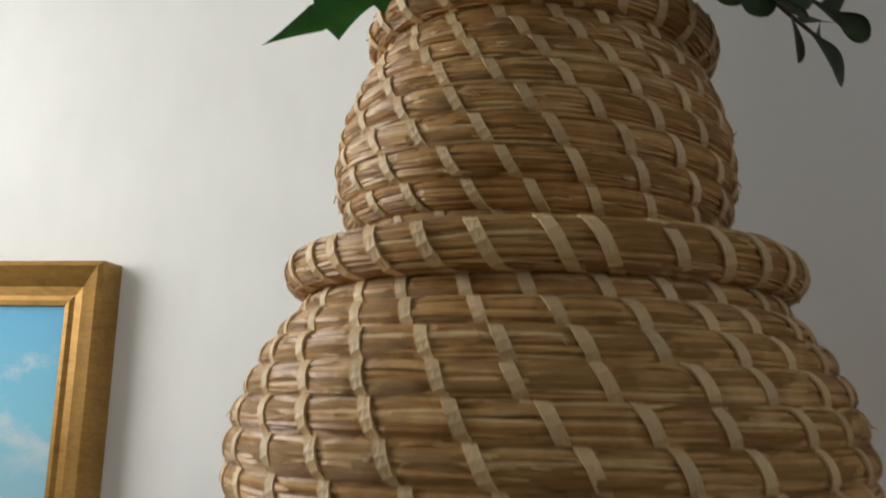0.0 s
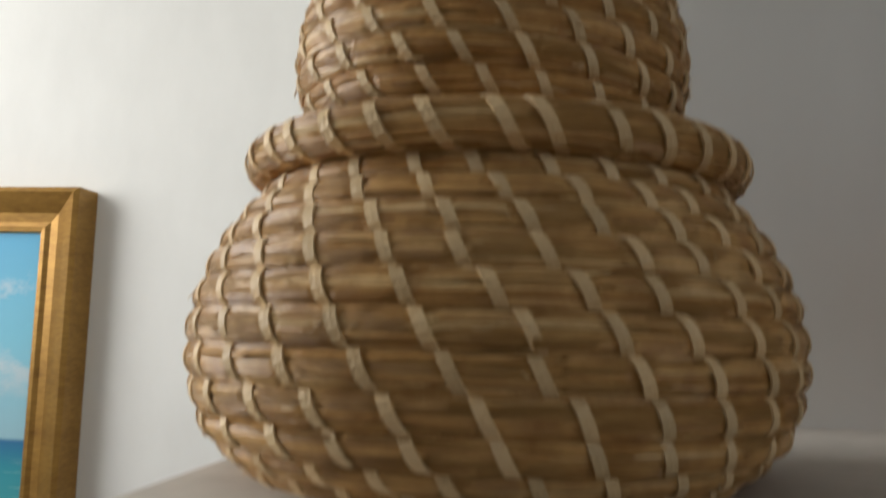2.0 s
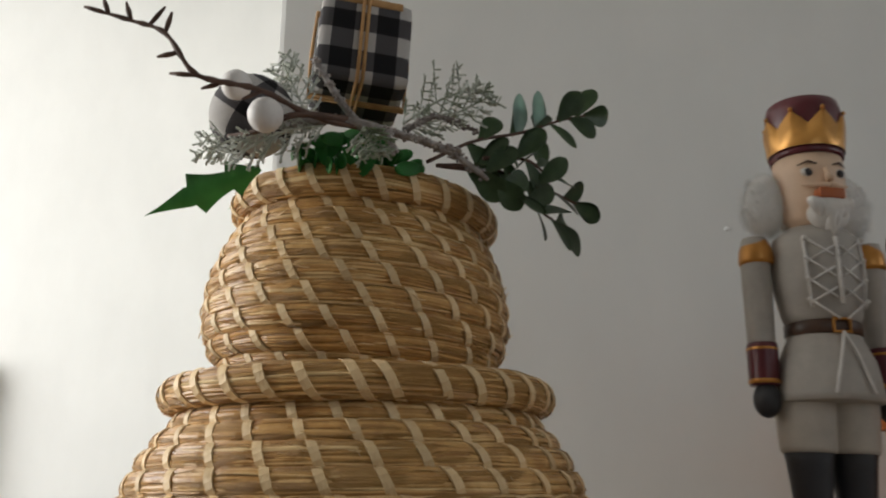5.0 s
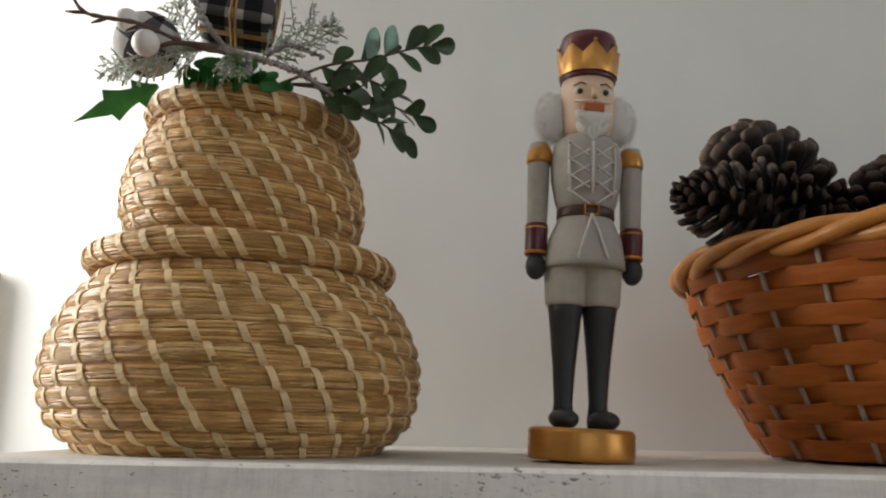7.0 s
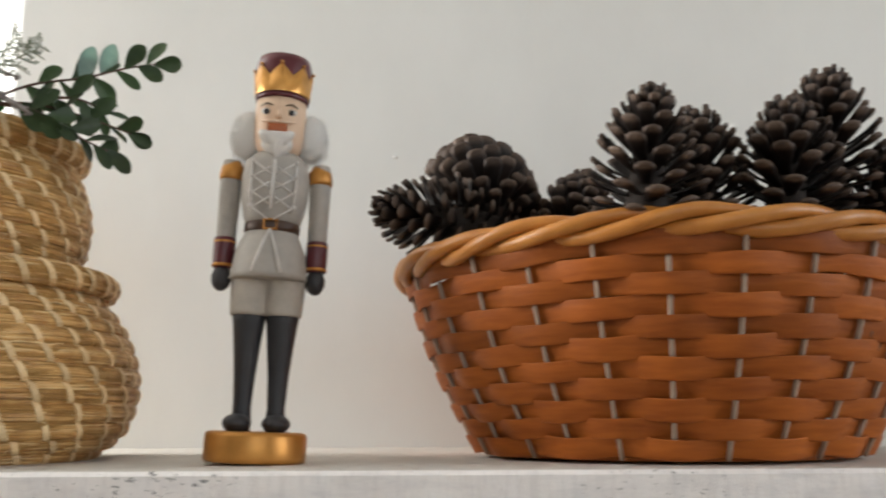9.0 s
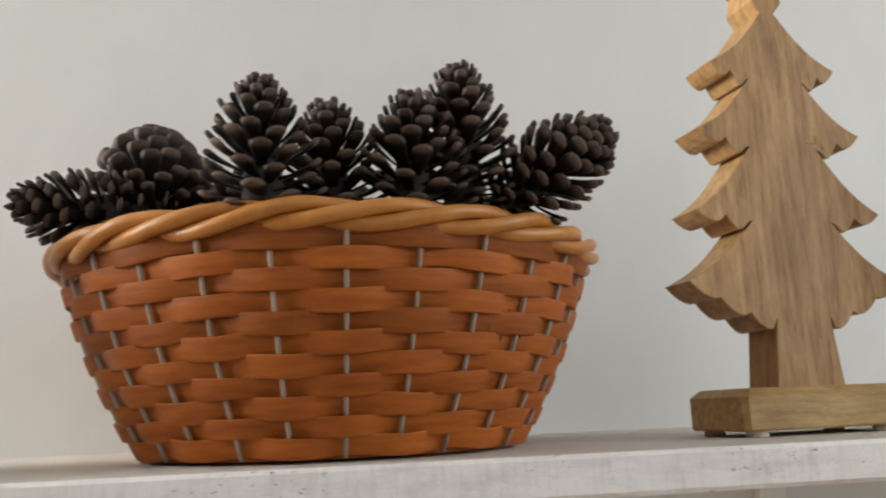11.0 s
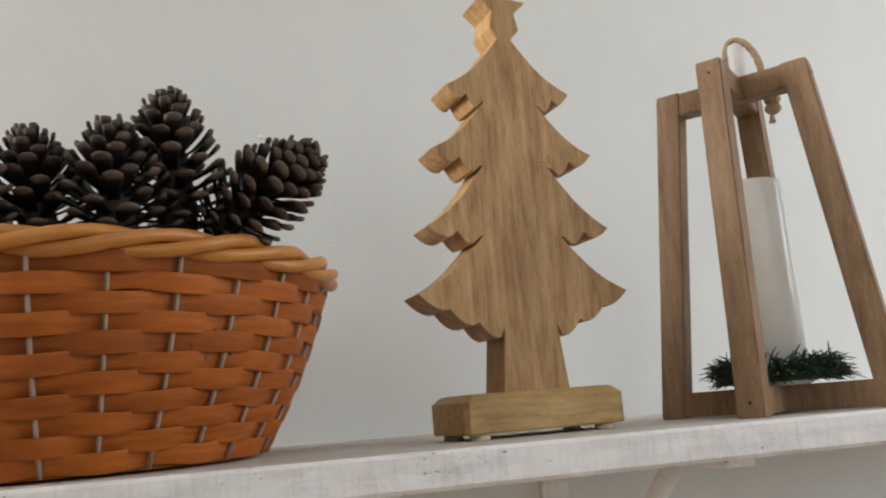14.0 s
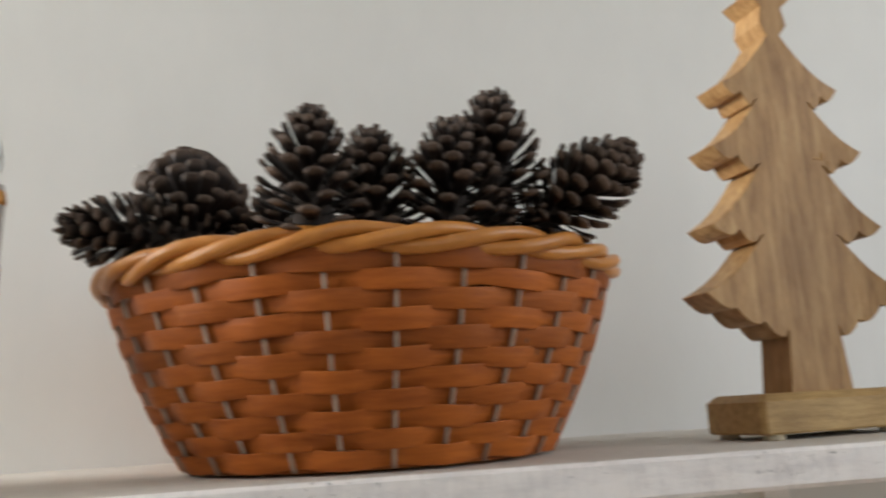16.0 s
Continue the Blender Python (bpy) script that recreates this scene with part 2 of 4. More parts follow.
# ---- mesh helpers ----
from mathutils.geometry import tessellate_polygon



def finish(bm, name, mats, smooth=True):
    mesh = bpy.data.meshes.new(name)
    bmesh.ops.recalc_face_normals(bm, faces=bm.faces)
    bm.to_mesh(mesh)
    bm.free()
    for m in mats if isinstance(mats, (list, tuple)) else [mats]:
        mesh.materials.append(m)
    mesh.polygons.foreach_set("use_smooth", [smooth] * len(mesh.polygons))
    return mesh


def part(name, bm, mat, parent=None, label="", smooth=True):
    ob = new(name, finish(bm, name, mat, smooth))
    ob.parent = parent
    return tagged(ob, label)


def thing(name, at, label, category, group="", m=None):
    ob = new(name)
    ob.matrix_world = m or Matrix.Translation(at)
    return tagged(ob, label, category, group)


def box(bm, lo, hi, bevel=0.0, index=0, segments=2):
    before = set(bm.faces)
    made = bmesh.ops.create_cube(bm, size=1, matrix=Matrix.Translation([(a + b) / 2 for a, b in zip(lo, hi)]) @ Matrix.Diagonal([*(b - a for a, b in zip(lo, hi)), 1]))
    if bevel:
        edges = list({e for v in made["verts"] for e in v.link_edges})
        bmesh.ops.bevel(bm, geom=edges, offset=bevel, segments=segments, affect="EDGES", profile=0.6)
    for f in bm.faces:
        if f not in before:
            f.material_index = index


def sweep(bm, points, radii, sides=8, closed=False, index=0, flat=1.0, caps=True):
    """A tube along points; radii one or a list."""
    points = [Vector(p) for p in points]
    n = len(points)
    radii = radii if isinstance(radii, (list, tuple)) else [radii] * n
    rings, up = [], None
    for i, p in enumerate(points):
        a = points[(i - 1) % n] if closed or i else p
        b = points[(i + 1) % n] if closed or i < n - 1 else p
        d = (b - a).normalized()
        if up is None:
            up = d.orthogonal().normalized()
        up = (up - d * up.dot(d)).normalized()
        side = d.cross(up)
        rings.append([bm.verts.new(p + radii[i] * (math.cos(k) * side + flat * math.sin(k) * up)) for k in (2 * math.pi * j / sides for j in range(sides))])
    for i in range(n if closed else n - 1):
        for j in range(sides):
            f = bm.faces.new((rings[i][j], rings[i][(j + 1) % sides], rings[(i + 1) % n][(j + 1) % sides], rings[(i + 1) % n][j]))
            f.material_index = index
    if not closed and caps:
        for r in (rings[0][::-1], rings[-1]):
            bm.faces.new(r).material_index = index


def lathe(bm, profile, sides=32, index=0, at=(0, 0, 0), squash=1.0):
    """Turns (r, z) pairs round z."""
    rings = []
    for r, z in profile:
        rings.append([bm.verts.new((at[0] + r * math.cos(a), at[1] + squash * r * math.sin(a), at[2] + z)) for a in (2 * math.pi * j / sides for j in range(sides))])
    for a, b in zip(rings, rings[1:]):
        for j in range(sides):
            bm.faces.new((a[j], a[(j + 1) % sides], b[(j + 1) % sides], b[j])).material_index = index
    for r in (rings[0][::-1], rings[-1]):
        bm.faces.new(r).material_index = index


def ball(bm, at, size, index=0, u=16, v=10, turn=None):
    made = bmesh.ops.create_uvsphere(bm, u_segments=u, v_segments=v, radius=1, matrix=Matrix.Translation(at) @ (turn or Matrix()) @ Matrix.Diagonal((*size, 1)))
    for f in {f for w in made["verts"] for f in w.link_faces}:
        f.material_index = index


def bend(points, steps=6):
    """A smooth line through points."""
    p = [Vector(q) for q in points]
    p = [2 * p[0] - p[1], *p, 2 * p[-1] - p[-2]]
    out = []
    for a, b, c, d in zip(p, p[1:], p[2:], p[3:]):
        for k in range(steps):
            t = k / steps
            out.append(0.5 * (2 * b + (c - a) * t + (2 * a - 5 * b + 4 * c - d) * t * t + (3 * b - a - 3 * c + d) * t ** 3))
    return [*out, p[-2]]


# ---- the room ----
def slab(name, lo, hi, mat, bevel=0.0, label=""):
    bm = bmesh.new()
    box(bm, lo, hi, bevel)
    return tagged(part(name, bm, mat, None, label, False), kind="structure")


NORTH = slab("wall_north", (CORNER_X, WALL_Y, -1.45), (2.6, 1.75, 1.25), WALL, 0.006, "white painted masonry wall with uneven plaster behind the shelf")
for x, z, r in ((0.683, 0.352, 0.0035), (0.30, 0.315, 0.0022), (0.62, 0.06, 0.002), (0.76, 0.22, 0.0022)):
    bm = bmesh.new()
    ball(bm, (x, WALL_Y, z), (r * 1.5, 0.0012, r), 0, 9, 6)
    part("plaster_blister", bm, WALL, NORTH)
slab("wall_north_recess", (-2.6, FAR_Y, -1.45), (CORNER_X, 1.75, 1.25), WALL, 0, "white painted wall set back beyond the corner")
slab("floor", (-2.75, -2.85, -1.55), (2.75, 1.75, -1.45), FLOOR, 0, "unseen brown wooden floor, lightened to bounce light up")
slab("ceiling", (-2.75, -2.85, 1.25), (2.75, 1.75, 1.35), WALL, 0, "plain white ceiling")
# Unseen walls that close the room; their dark plaster holds down the fill.
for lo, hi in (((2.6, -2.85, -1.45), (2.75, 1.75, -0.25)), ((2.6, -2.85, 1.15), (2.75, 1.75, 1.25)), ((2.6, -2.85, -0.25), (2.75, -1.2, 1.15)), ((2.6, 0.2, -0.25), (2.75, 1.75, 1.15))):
    slab("wall_east", lo, hi, DARK_PLASTER, 0, "unseen plain wall round a light opening, darkened to cut bounce")
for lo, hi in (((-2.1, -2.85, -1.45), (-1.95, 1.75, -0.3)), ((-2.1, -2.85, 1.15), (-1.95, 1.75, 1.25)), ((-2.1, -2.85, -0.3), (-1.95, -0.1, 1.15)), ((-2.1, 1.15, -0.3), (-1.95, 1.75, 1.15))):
    slab("wall_west", lo, hi, DARK_PLASTER, 0, "unseen plain wall round a light opening, darkened to cut bounce")
# The south opening is made up to suit the added fill lamp.
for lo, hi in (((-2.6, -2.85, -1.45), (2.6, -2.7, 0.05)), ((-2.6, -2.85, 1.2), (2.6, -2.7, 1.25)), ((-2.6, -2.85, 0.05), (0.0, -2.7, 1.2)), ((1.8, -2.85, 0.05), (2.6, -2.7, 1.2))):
    slab("wall_south", lo, hi, DARK_PLASTER, 0, "unseen plain wall round a light opening, darkened to cut bounce")


def shelf():
    bm = bmesh.new()
    n, x0, x1 = 150, -0.126, 1.9
    rows = []
    for i in range(n + 1):
        x = x0 + (x1 - x0) * i / n
        w = [0.0022 * noise.noise((x * 40, k * 7.3, 1.0)) for k in range(4)]
        sect = [(EDGE_Y + 0.003 + w[0], -0.0005), (EDGE_Y + w[1] * 0.7, -0.003), (EDGE_Y + w[2] * 0.7, -0.0235), (EDGE_Y + 0.003 + w[3], -0.0265), (WALL_Y + 0.001, -0.0265), (WALL_Y + 0.001, 0.0), (EDGE_Y + 0.007, 0.0)]
        rows.append([bm.verts.new((x, y, z)) for y, z in sect])
    for a, b in zip(rows, rows[1:]):
        for j in range(7):
            f = bm.faces.new((a[j], a[(j + 1) % 7], b[(j + 1) % 7], b[j]))
            f.material_index = 1 if j in (5, 6) else 0
    bm.faces.new(rows[0][::-1]), bm.faces.new(rows[-1])
    top = thing("wall_shelf", (0, 0, 0), "thick wooden shelf board with chipped white paint", "shelf")
    part("board", bm, [CHIPPED, BOARD], top, "chipped white painted board", False)
    return top


SHELF = shelf()


def bracket(x):
    bm = bmesh.new()
    box(bm, (x - 0.014, 0.245, -0.0345), (x + 0.014, WALL_Y, -0.0267), 0.0015)
    ob = part("bracket", bm, CHIPPED, SHELF, "white painted triangular bracket under the board")
    bm = bmesh.new()
    box(bm, (x - 0.016, WALL_Y - 0.014, -0.30), (x + 0.016, WALL_Y, -0.035), 0.002)
    part("wall_plate", bm, CHIPPED, ob)
    bm = bmesh.new()
    sweep(bm, [(x, 0.335, -0.033), (x, WALL_Y - 0.008, -0.25)], 0.009, 10)
    part("brace", bm, CHIPPED, ob)


bracket(1.0)
bracket(0.15)


# ---- coiled baskets ----
CX, CY = -0.0095, 0.352


def coil_mesh(r, z, a, seed, pinch=0, offset=0.0, normal=(1, 0), spread=1.0):
    """One coil of grass: a ring of strands, flattened against the basket, drawn in under each stitch."""
    bm = bmesh.new()
    uv = bm.loops.layers.uv.new("uv")
    n, m = 270, 22
    rings = []
    for i in range(n):
        t = 2 * math.pi * i / n
        c, s = math.cos(t), math.sin(t)
        tight = math.exp(-(math.sin((t - offset) * pinch / 2) / 0.34) ** 2) if pinch else 0
        ring = []
        for j in range(m):
            k = 2 * math.pi * j / m
            strand = noise.noise((c * 2.6 + j * 5.7, s * 2.6, seed * 3.1)) + 0.5 * noise.noise((c * 7 + j * 9.1, s * 7, seed * 1.7))
            w = a * (1 + 0.24 * strand) * (1 - 0.13 * tight) * (1 + 0.05 * noise.noise((c * 5, s * 5, seed * 2.0)))
            o, u = w * 0.86 * math.copysign(abs(math.cos(k)) ** 0.8, math.cos(k)), w * spread * math.copysign(abs(math.sin(k)) ** 0.9, math.sin(k))
            rr = r + normal[0] * o - normal[1] * u
            ring.append(bm.verts.new((rr * c, rr * s, z + normal[1] * o + normal[0] * u)))
        rings.append(ring)
    for i in range(n):
        for j in range(m):
            f = bm.faces.new((rings[i][j], rings[i][(j + 1) % m], rings[(i + 1) % n][(j + 1) % m], rings[(i + 1) % n][j]))
            for lp, (du, dv) in zip(f.loops, ((0, 0), (0, 1), (1, 1), (1, 0))):
                lp[uv].uv = ((i + du) / n * 6.283 * r * 20 + seed * 0.37, (j + dv) / m + seed * 1.7)
    return bm


def strand_mesh(r, z, a, seed, pinch=0, offset=0.0, normal=(1, 0), spread=1.0, slots=26, turn=1.75):
    """The single blades of grass on a coil's outer side: narrow ridged strips that run along it, end, overlap and stray a little."""
    rng = np.random.default_rng(seed * 7 + 3)
    verts, quads, start = [], [], 0
    for slot in range(slots):
        k0 = -turn + 2 * turn * (slot + 0.5) / slots
        t = rng.uniform(0, 0.6)
        end = t + 2 * math.pi
        while t < end:
            run = rng.uniform(0.35, 1.5)
            n = max(5, int(run / 0.040))
            u = np.linspace(0, 1, n)
            ang = t + run * u
            k = k0 + rng.normal(0, 0.07) + rng.normal(0, 0.12) * (u - 0.5) + 0.05 * np.sin(ang * rng.uniform(4, 11) + rng.uniform(0, 6))
            lift = 0.965 + abs(rng.normal(0, 0.035)) + 0.03 * np.sin(ang * rng.uniform(3, 9) + rng.uniform(0, 6)) + rng.uniform(-0.02, 0.10) * (2 * u - 1) ** 6
            tight = np.exp(-(np.sin((ang - offset) * pinch / 2) / 0.30) ** 2) if pinch else 0.0
            w = a * lift * (1 - 0.14 * tight)
            half = rng.uniform(0.0004, 0.0012) * np.minimum(1, 6 * np.minimum(u, 1 - u) + 0.25)
            rows = []
            for side, up in ((-1, 0.0), (0, 1.0), (1, 0.0)):
                kk = k + side * half / a
                ww = w + up * 0.00042
                o = ww * 0.86 * np.sign(np.cos(kk)) * abs(np.cos(kk)) ** 0.8
                v = ww * spread * np.sign(np.sin(kk)) * abs(np.sin(kk)) ** 0.9
                rr = r + normal[0] * o - normal[1] * v
                rows.append(np.stack([rr * np.cos(ang), rr * np.sin(ang), z + normal[1] * o + normal[0] * v], 1))
            verts.append(np.stack(rows, 1).reshape(-1, 3))
            i = start + 3 * np.arange(n - 1)[:, None] + np.arange(2)[None, :]
            quads.append(np.stack([i, i + 1, i + 4, i + 3], -1).reshape(-1, 4))
            start += 3 * n
            t += run * rng.uniform(0.86, 1.0)
    mesh = bpy.data.meshes.new("dry_grass")
    mesh.from_pydata(np.concatenate(verts).tolist(), [], np.concatenate(quads).tolist())
    mesh.materials.append(STRAND)
    return mesh


def strands(parent, *args):
    ob = new("dry_grass", strand_mesh(*args))
    ob.parent = parent
    tagged(ob, "loose golden blades of dry grass", kind="stuff")


def strap_mesh(points, outs, sides, width, thick):
    """A flat strap along points, lying on a surface with those normals."""
    bm = bmesh.new()
    rows = []
    last = len(points) - 1
    for i, (p, o, s) in enumerate(zip(points, outs, sides)):
        w = width * (0.85 if i in (0, last) else 1)
        rows.append([bm.verts.new(p + s * w * a + o * thick * b) for a, b in ((-0.5, -0.9), (-0.48, 0.8), (0, 1.0), (0.48, 0.8), (0.5, -0.9))])
    for a, b in zip(rows, rows[1:]):
        for j in range(4):
            bm.faces.new((a[j], a[j + 1], b[j + 1], b[j]))
    return bm


def stitch_mesh(r, z, a, normal, slant, width):
    up = Vector((-normal.y, 0, normal.x))
    pts, outs, sides = [], [], []
    for i in range(8):
        f = i / 7
        k = radians(84 - 168 * f)
        o = normal.x * math.cos(k) + up.x * math.sin(k), normal.y * math.cos(k) + up.z * math.sin(k)
        t = slant * (f - 0.5)
        rad = Vector((math.cos(t), math.sin(t), 0))
        out = rad * o[0] + Vector((0, 0, o[1]))
        pts.append(rad * r + Vector((0, 0, z)) + out * (a * (0.93 + 0.10 * abs(math.sin(k)))))
        outs.append(out)
    for i in range(8):
        d = (pts[min(i + 1, 7)] - pts[max(i - 1, 0)]).normalized()
        sides.append(d.cross(outs[i]).normalized())
    return strap_mesh(pts, outs, sides, width, 0.0005)


def wrap_mesh(r, a, slant, width):
    pts, outs, sides = [], [], []
    n = 15
    for i in range(n):
        f = i / (n - 1)
        k = 2 * math.pi * f + 2.6
        t = slant * (0.5 - f)
        rad = Vector((math.cos(t), math.sin(t), 0))
        out = rad * math.cos(k) + Vector((0, 0, math.sin(k)))
        pts.append(rad * r + out * (a * 1.02))
        outs.append(out)
    for i in range(n):
        d = (pts[min(i + 1, n - 1)] - pts[max(i - 1, 0)]).normalized()
        sides.append(d.cross(outs[i]).normalized())
    return strap_mesh(pts, outs, sides, width, 0.0005)


def coiled_basket(name, at, tilt, rows, a, count, slant, width, rim, wraps, label):
    ob = thing(name, at, label, "basket", "", pose(*at, *tilt))
    rnd = random.Random(count)
    for n, (r, z, nx, nz) in enumerate(rows):
        coil = part("coil", coil_mesh(r, z, a, n + count, count, -n * slant * 0.92, (nx, nz), 1.0), STRAW, ob)
        strands(coil, r, z, a, n + count, count, -n * slant * 0.92, (nx, nz))
        mesh = finish(stitch_mesh(r, z, a, Vector((nx, nz)), slant, width), "stitch", STITCH, False)
        for k in range(count):
            s = new("stitch", mesh)
            s.parent = coil
            s.rotation_euler = (0, 0, 2 * math.pi * k / count - n * slant * 0.92 + rnd.uniform(-0.025, 0.025))
    r, z, ra = rim
    band = part("rim", coil_mesh(r, 0, ra, 91 + count, 0, 0.0, (1, 0), 0.95), STRAW, ob, "thick wrapped rim of golden grass")
    band.location = (0, 0, z)
    strands(band, r, 0, ra, 91 + count, 0, 0.0, (1, 0), 0.95, 40, 2.7)
    mesh = finish(wrap_mesh(r, ra, 0.26 if count > 24 else 0.3, width * 1.05), "wrap", STITCH, False)
    for k in range(wraps):
        s = new("wrap", mesh)
        s.parent = band
        s.rotation_euler = (0, 0, 2 * math.pi * k / wraps + rnd.uniform(-0.03, 0.03))
    bm = bmesh.new()
    lathe(bm, [(0.002, rows[0][1] - a * 0.5), (rows[0][0], rows[0][1] - a * 0.5), (rows[0][0], rows[0][1] + a * 0.3), (0.002, rows[0][1] + a * 0.3)], 40)
    part("bottom", bm, STRAW, ob)
    # loose fibre ends
    bm = bmesh.new()
    for k in range(90):
        r, z, nx, nz = rnd.choice(rows)
        t = rnd.uniform(0, 6.28)
        q = Vector((math.cos(t), math.sin(t), 0))
        p = q * (r + nx * a * 0.8) + Vector((0, 0, z + nz * a * 0.8))
        side = Vector((-q.y, q.x, 0)) * rnd.choice((-1, 1))
        ln = rnd.uniform(0.005, 0.014)
        sweep(bm, [p, p + side * ln * 0.6 + q * 0.0010, p + side * ln + q * rnd.uniform(0.0005, 0.0035) + Vector((0, 0, rnd.uniform(-0.003, 0.003)))], [0.0004, 0.00032, 0.00012], 4)
    tagged(part("loose_fibre", bm, STITCH, ob), kind="stuff")
    return ob


def bowl_rows(n, profile):
    """Coil centres at even steps along a smooth (r, z) profile, with the outward normals."""
    line = bend([(r, 0, z) for r, z in profile], 12)
    run = [0.0]
    for p, q in zip(line, line[1:]):
        run.append(run[-1] + (q - p).length)
    out = []
    for i in range(n):
        d = run[-1] * i / (n - 1)
        k = min(max(1, sum(x < d for x in run)), len(line) - 1)
        p = line[k - 1].lerp(line[k], (d - run[k - 1]) / (run[k] - run[k - 1]))
        t = (line[k] - line[k - 1]).normalized()
        out.append((p.x, p.z, t.z, -t.x))
    return out


coiled_basket("lower_coiled_basket", (CX, CY, 0), (0, 0, 0), bowl_rows(11, [(0.098, 0.0066), (0.1155, 0.022), (0.1225, 0.046), (0.1200, 0.070), (0.1100, 0.093), (0.0955, 0.1115)]), 0.0074, 29, 0.075, 0.0044, (0.1005, 0.1272, 0.0088), 34,
              "large round golden seagrass basket with pale diagonal stitching on the shelf")
coiled_basket("upper_coiled_basket", (CX - 0.0050, CY, 0.1355), (0, 3.2, 20), bowl_rows(9, [(0.0690, 0.0055), (0.0780, 0.018), (0.0815, 0.034), (0.0802, 0.052), (0.0740, 0.071), (0.0660, 0.0855)]), 0.0068, 22, 0.130, 0.0040, (0.0705, 0.0985, 0.0090), 26,
              "small round golden seagrass basket stacked on the larger one")


# ---- floral pick in the upper basket ----
def leaf_bm(length, width, fold=0.25, curl=0.2, lobes=0, thick=0.0004, blunt=1.0):
    """A leaf along +x from its stalk, folded along the midrib; lobes gives holly points."""
    bm = bmesh.new()
    n, rows = 14 if not lobes else 40, []
    for i in range(n + 1):
        f = i / n
        w = width * 0.5 * math.sin(math.pi * min(1, f ** blunt * 0.95 + 0.03)) ** (0.7 if blunt == 1.0 else 0.62)
        if lobes:
            w *= 0.46 + 0.54 * ((f * lobes * 1.6 + 0.15) % 1.0) ** 2.0 if f < 0.62 else 0.46 * ((1 - f) / 0.38) ** 0.8 + 0.04
            w *= 1 - 0.3 * f
        drop = -curl * length * f * f
        rows.append([bm.verts.new((f * length, s * w, drop + abs(s) * w * fold)) for s in (-1, -0.5, 0, 0.5, 1)])
    for a, b in zip(rows, rows[1:]):
        for j in range(4):
            bm.faces.new((a[j], a[j + 1], b[j + 1], b[j]))
    bmesh.ops.solidify(bm, geom=bm.faces[:], thickness=thick)
    return bm


def aim(at, towards, roll=0.0):
    d = (Vector(towards) - Vector(at)).normalized()
    return Matrix.Translation(at) @ d.to_track_quat("X", "Z").to_matrix().to_4x4() @ Matrix.Rotation(roll, 4, "X")


def rounded_box_bm(size, bulge=0.06):
    """A cloth-covered cube: soft corners, slightly full faces, each face mapped 0 to 1."""
    bm = bmesh.new()
    bmesh.ops.create_cube(bm, size=2)
    bmesh.ops.subdivide_edges(bm, edges=bm.edges[:], cuts=9, use_grid_fill=True)
    uv = bm.loops.layers.uv.new("uv")
    for f in bm.faces:
        c = f.calc_center_median()
        k = max(range(3), key=lambda n: abs(c[n]))
        o = [n for n in range(3) if n != k]
        for lp in f.loops:
            lp[uv].uv = (lp.vert.co[o[0]] * 0.5 + 0.5, lp.vert.co[o[1]] * 0.5 + 0.5)
    for v in bm.verts:
        p = v.co.copy()
        inner = Vector([max(-0.86, min(0.86, c)) for c in p])
        q = p - inner
        if q.length > 1e-6:
            p = inner + q.normalized() * 0.14
        full = 1 + bulge * (1 - max(abs(p.x), abs(p.y)) ** 4) * 0.5 + 0.012 * noise.noise(p * 3)
        v.co = Vector([c * s * 0.5 * full for c, s in zip(p, size)])
    return bm


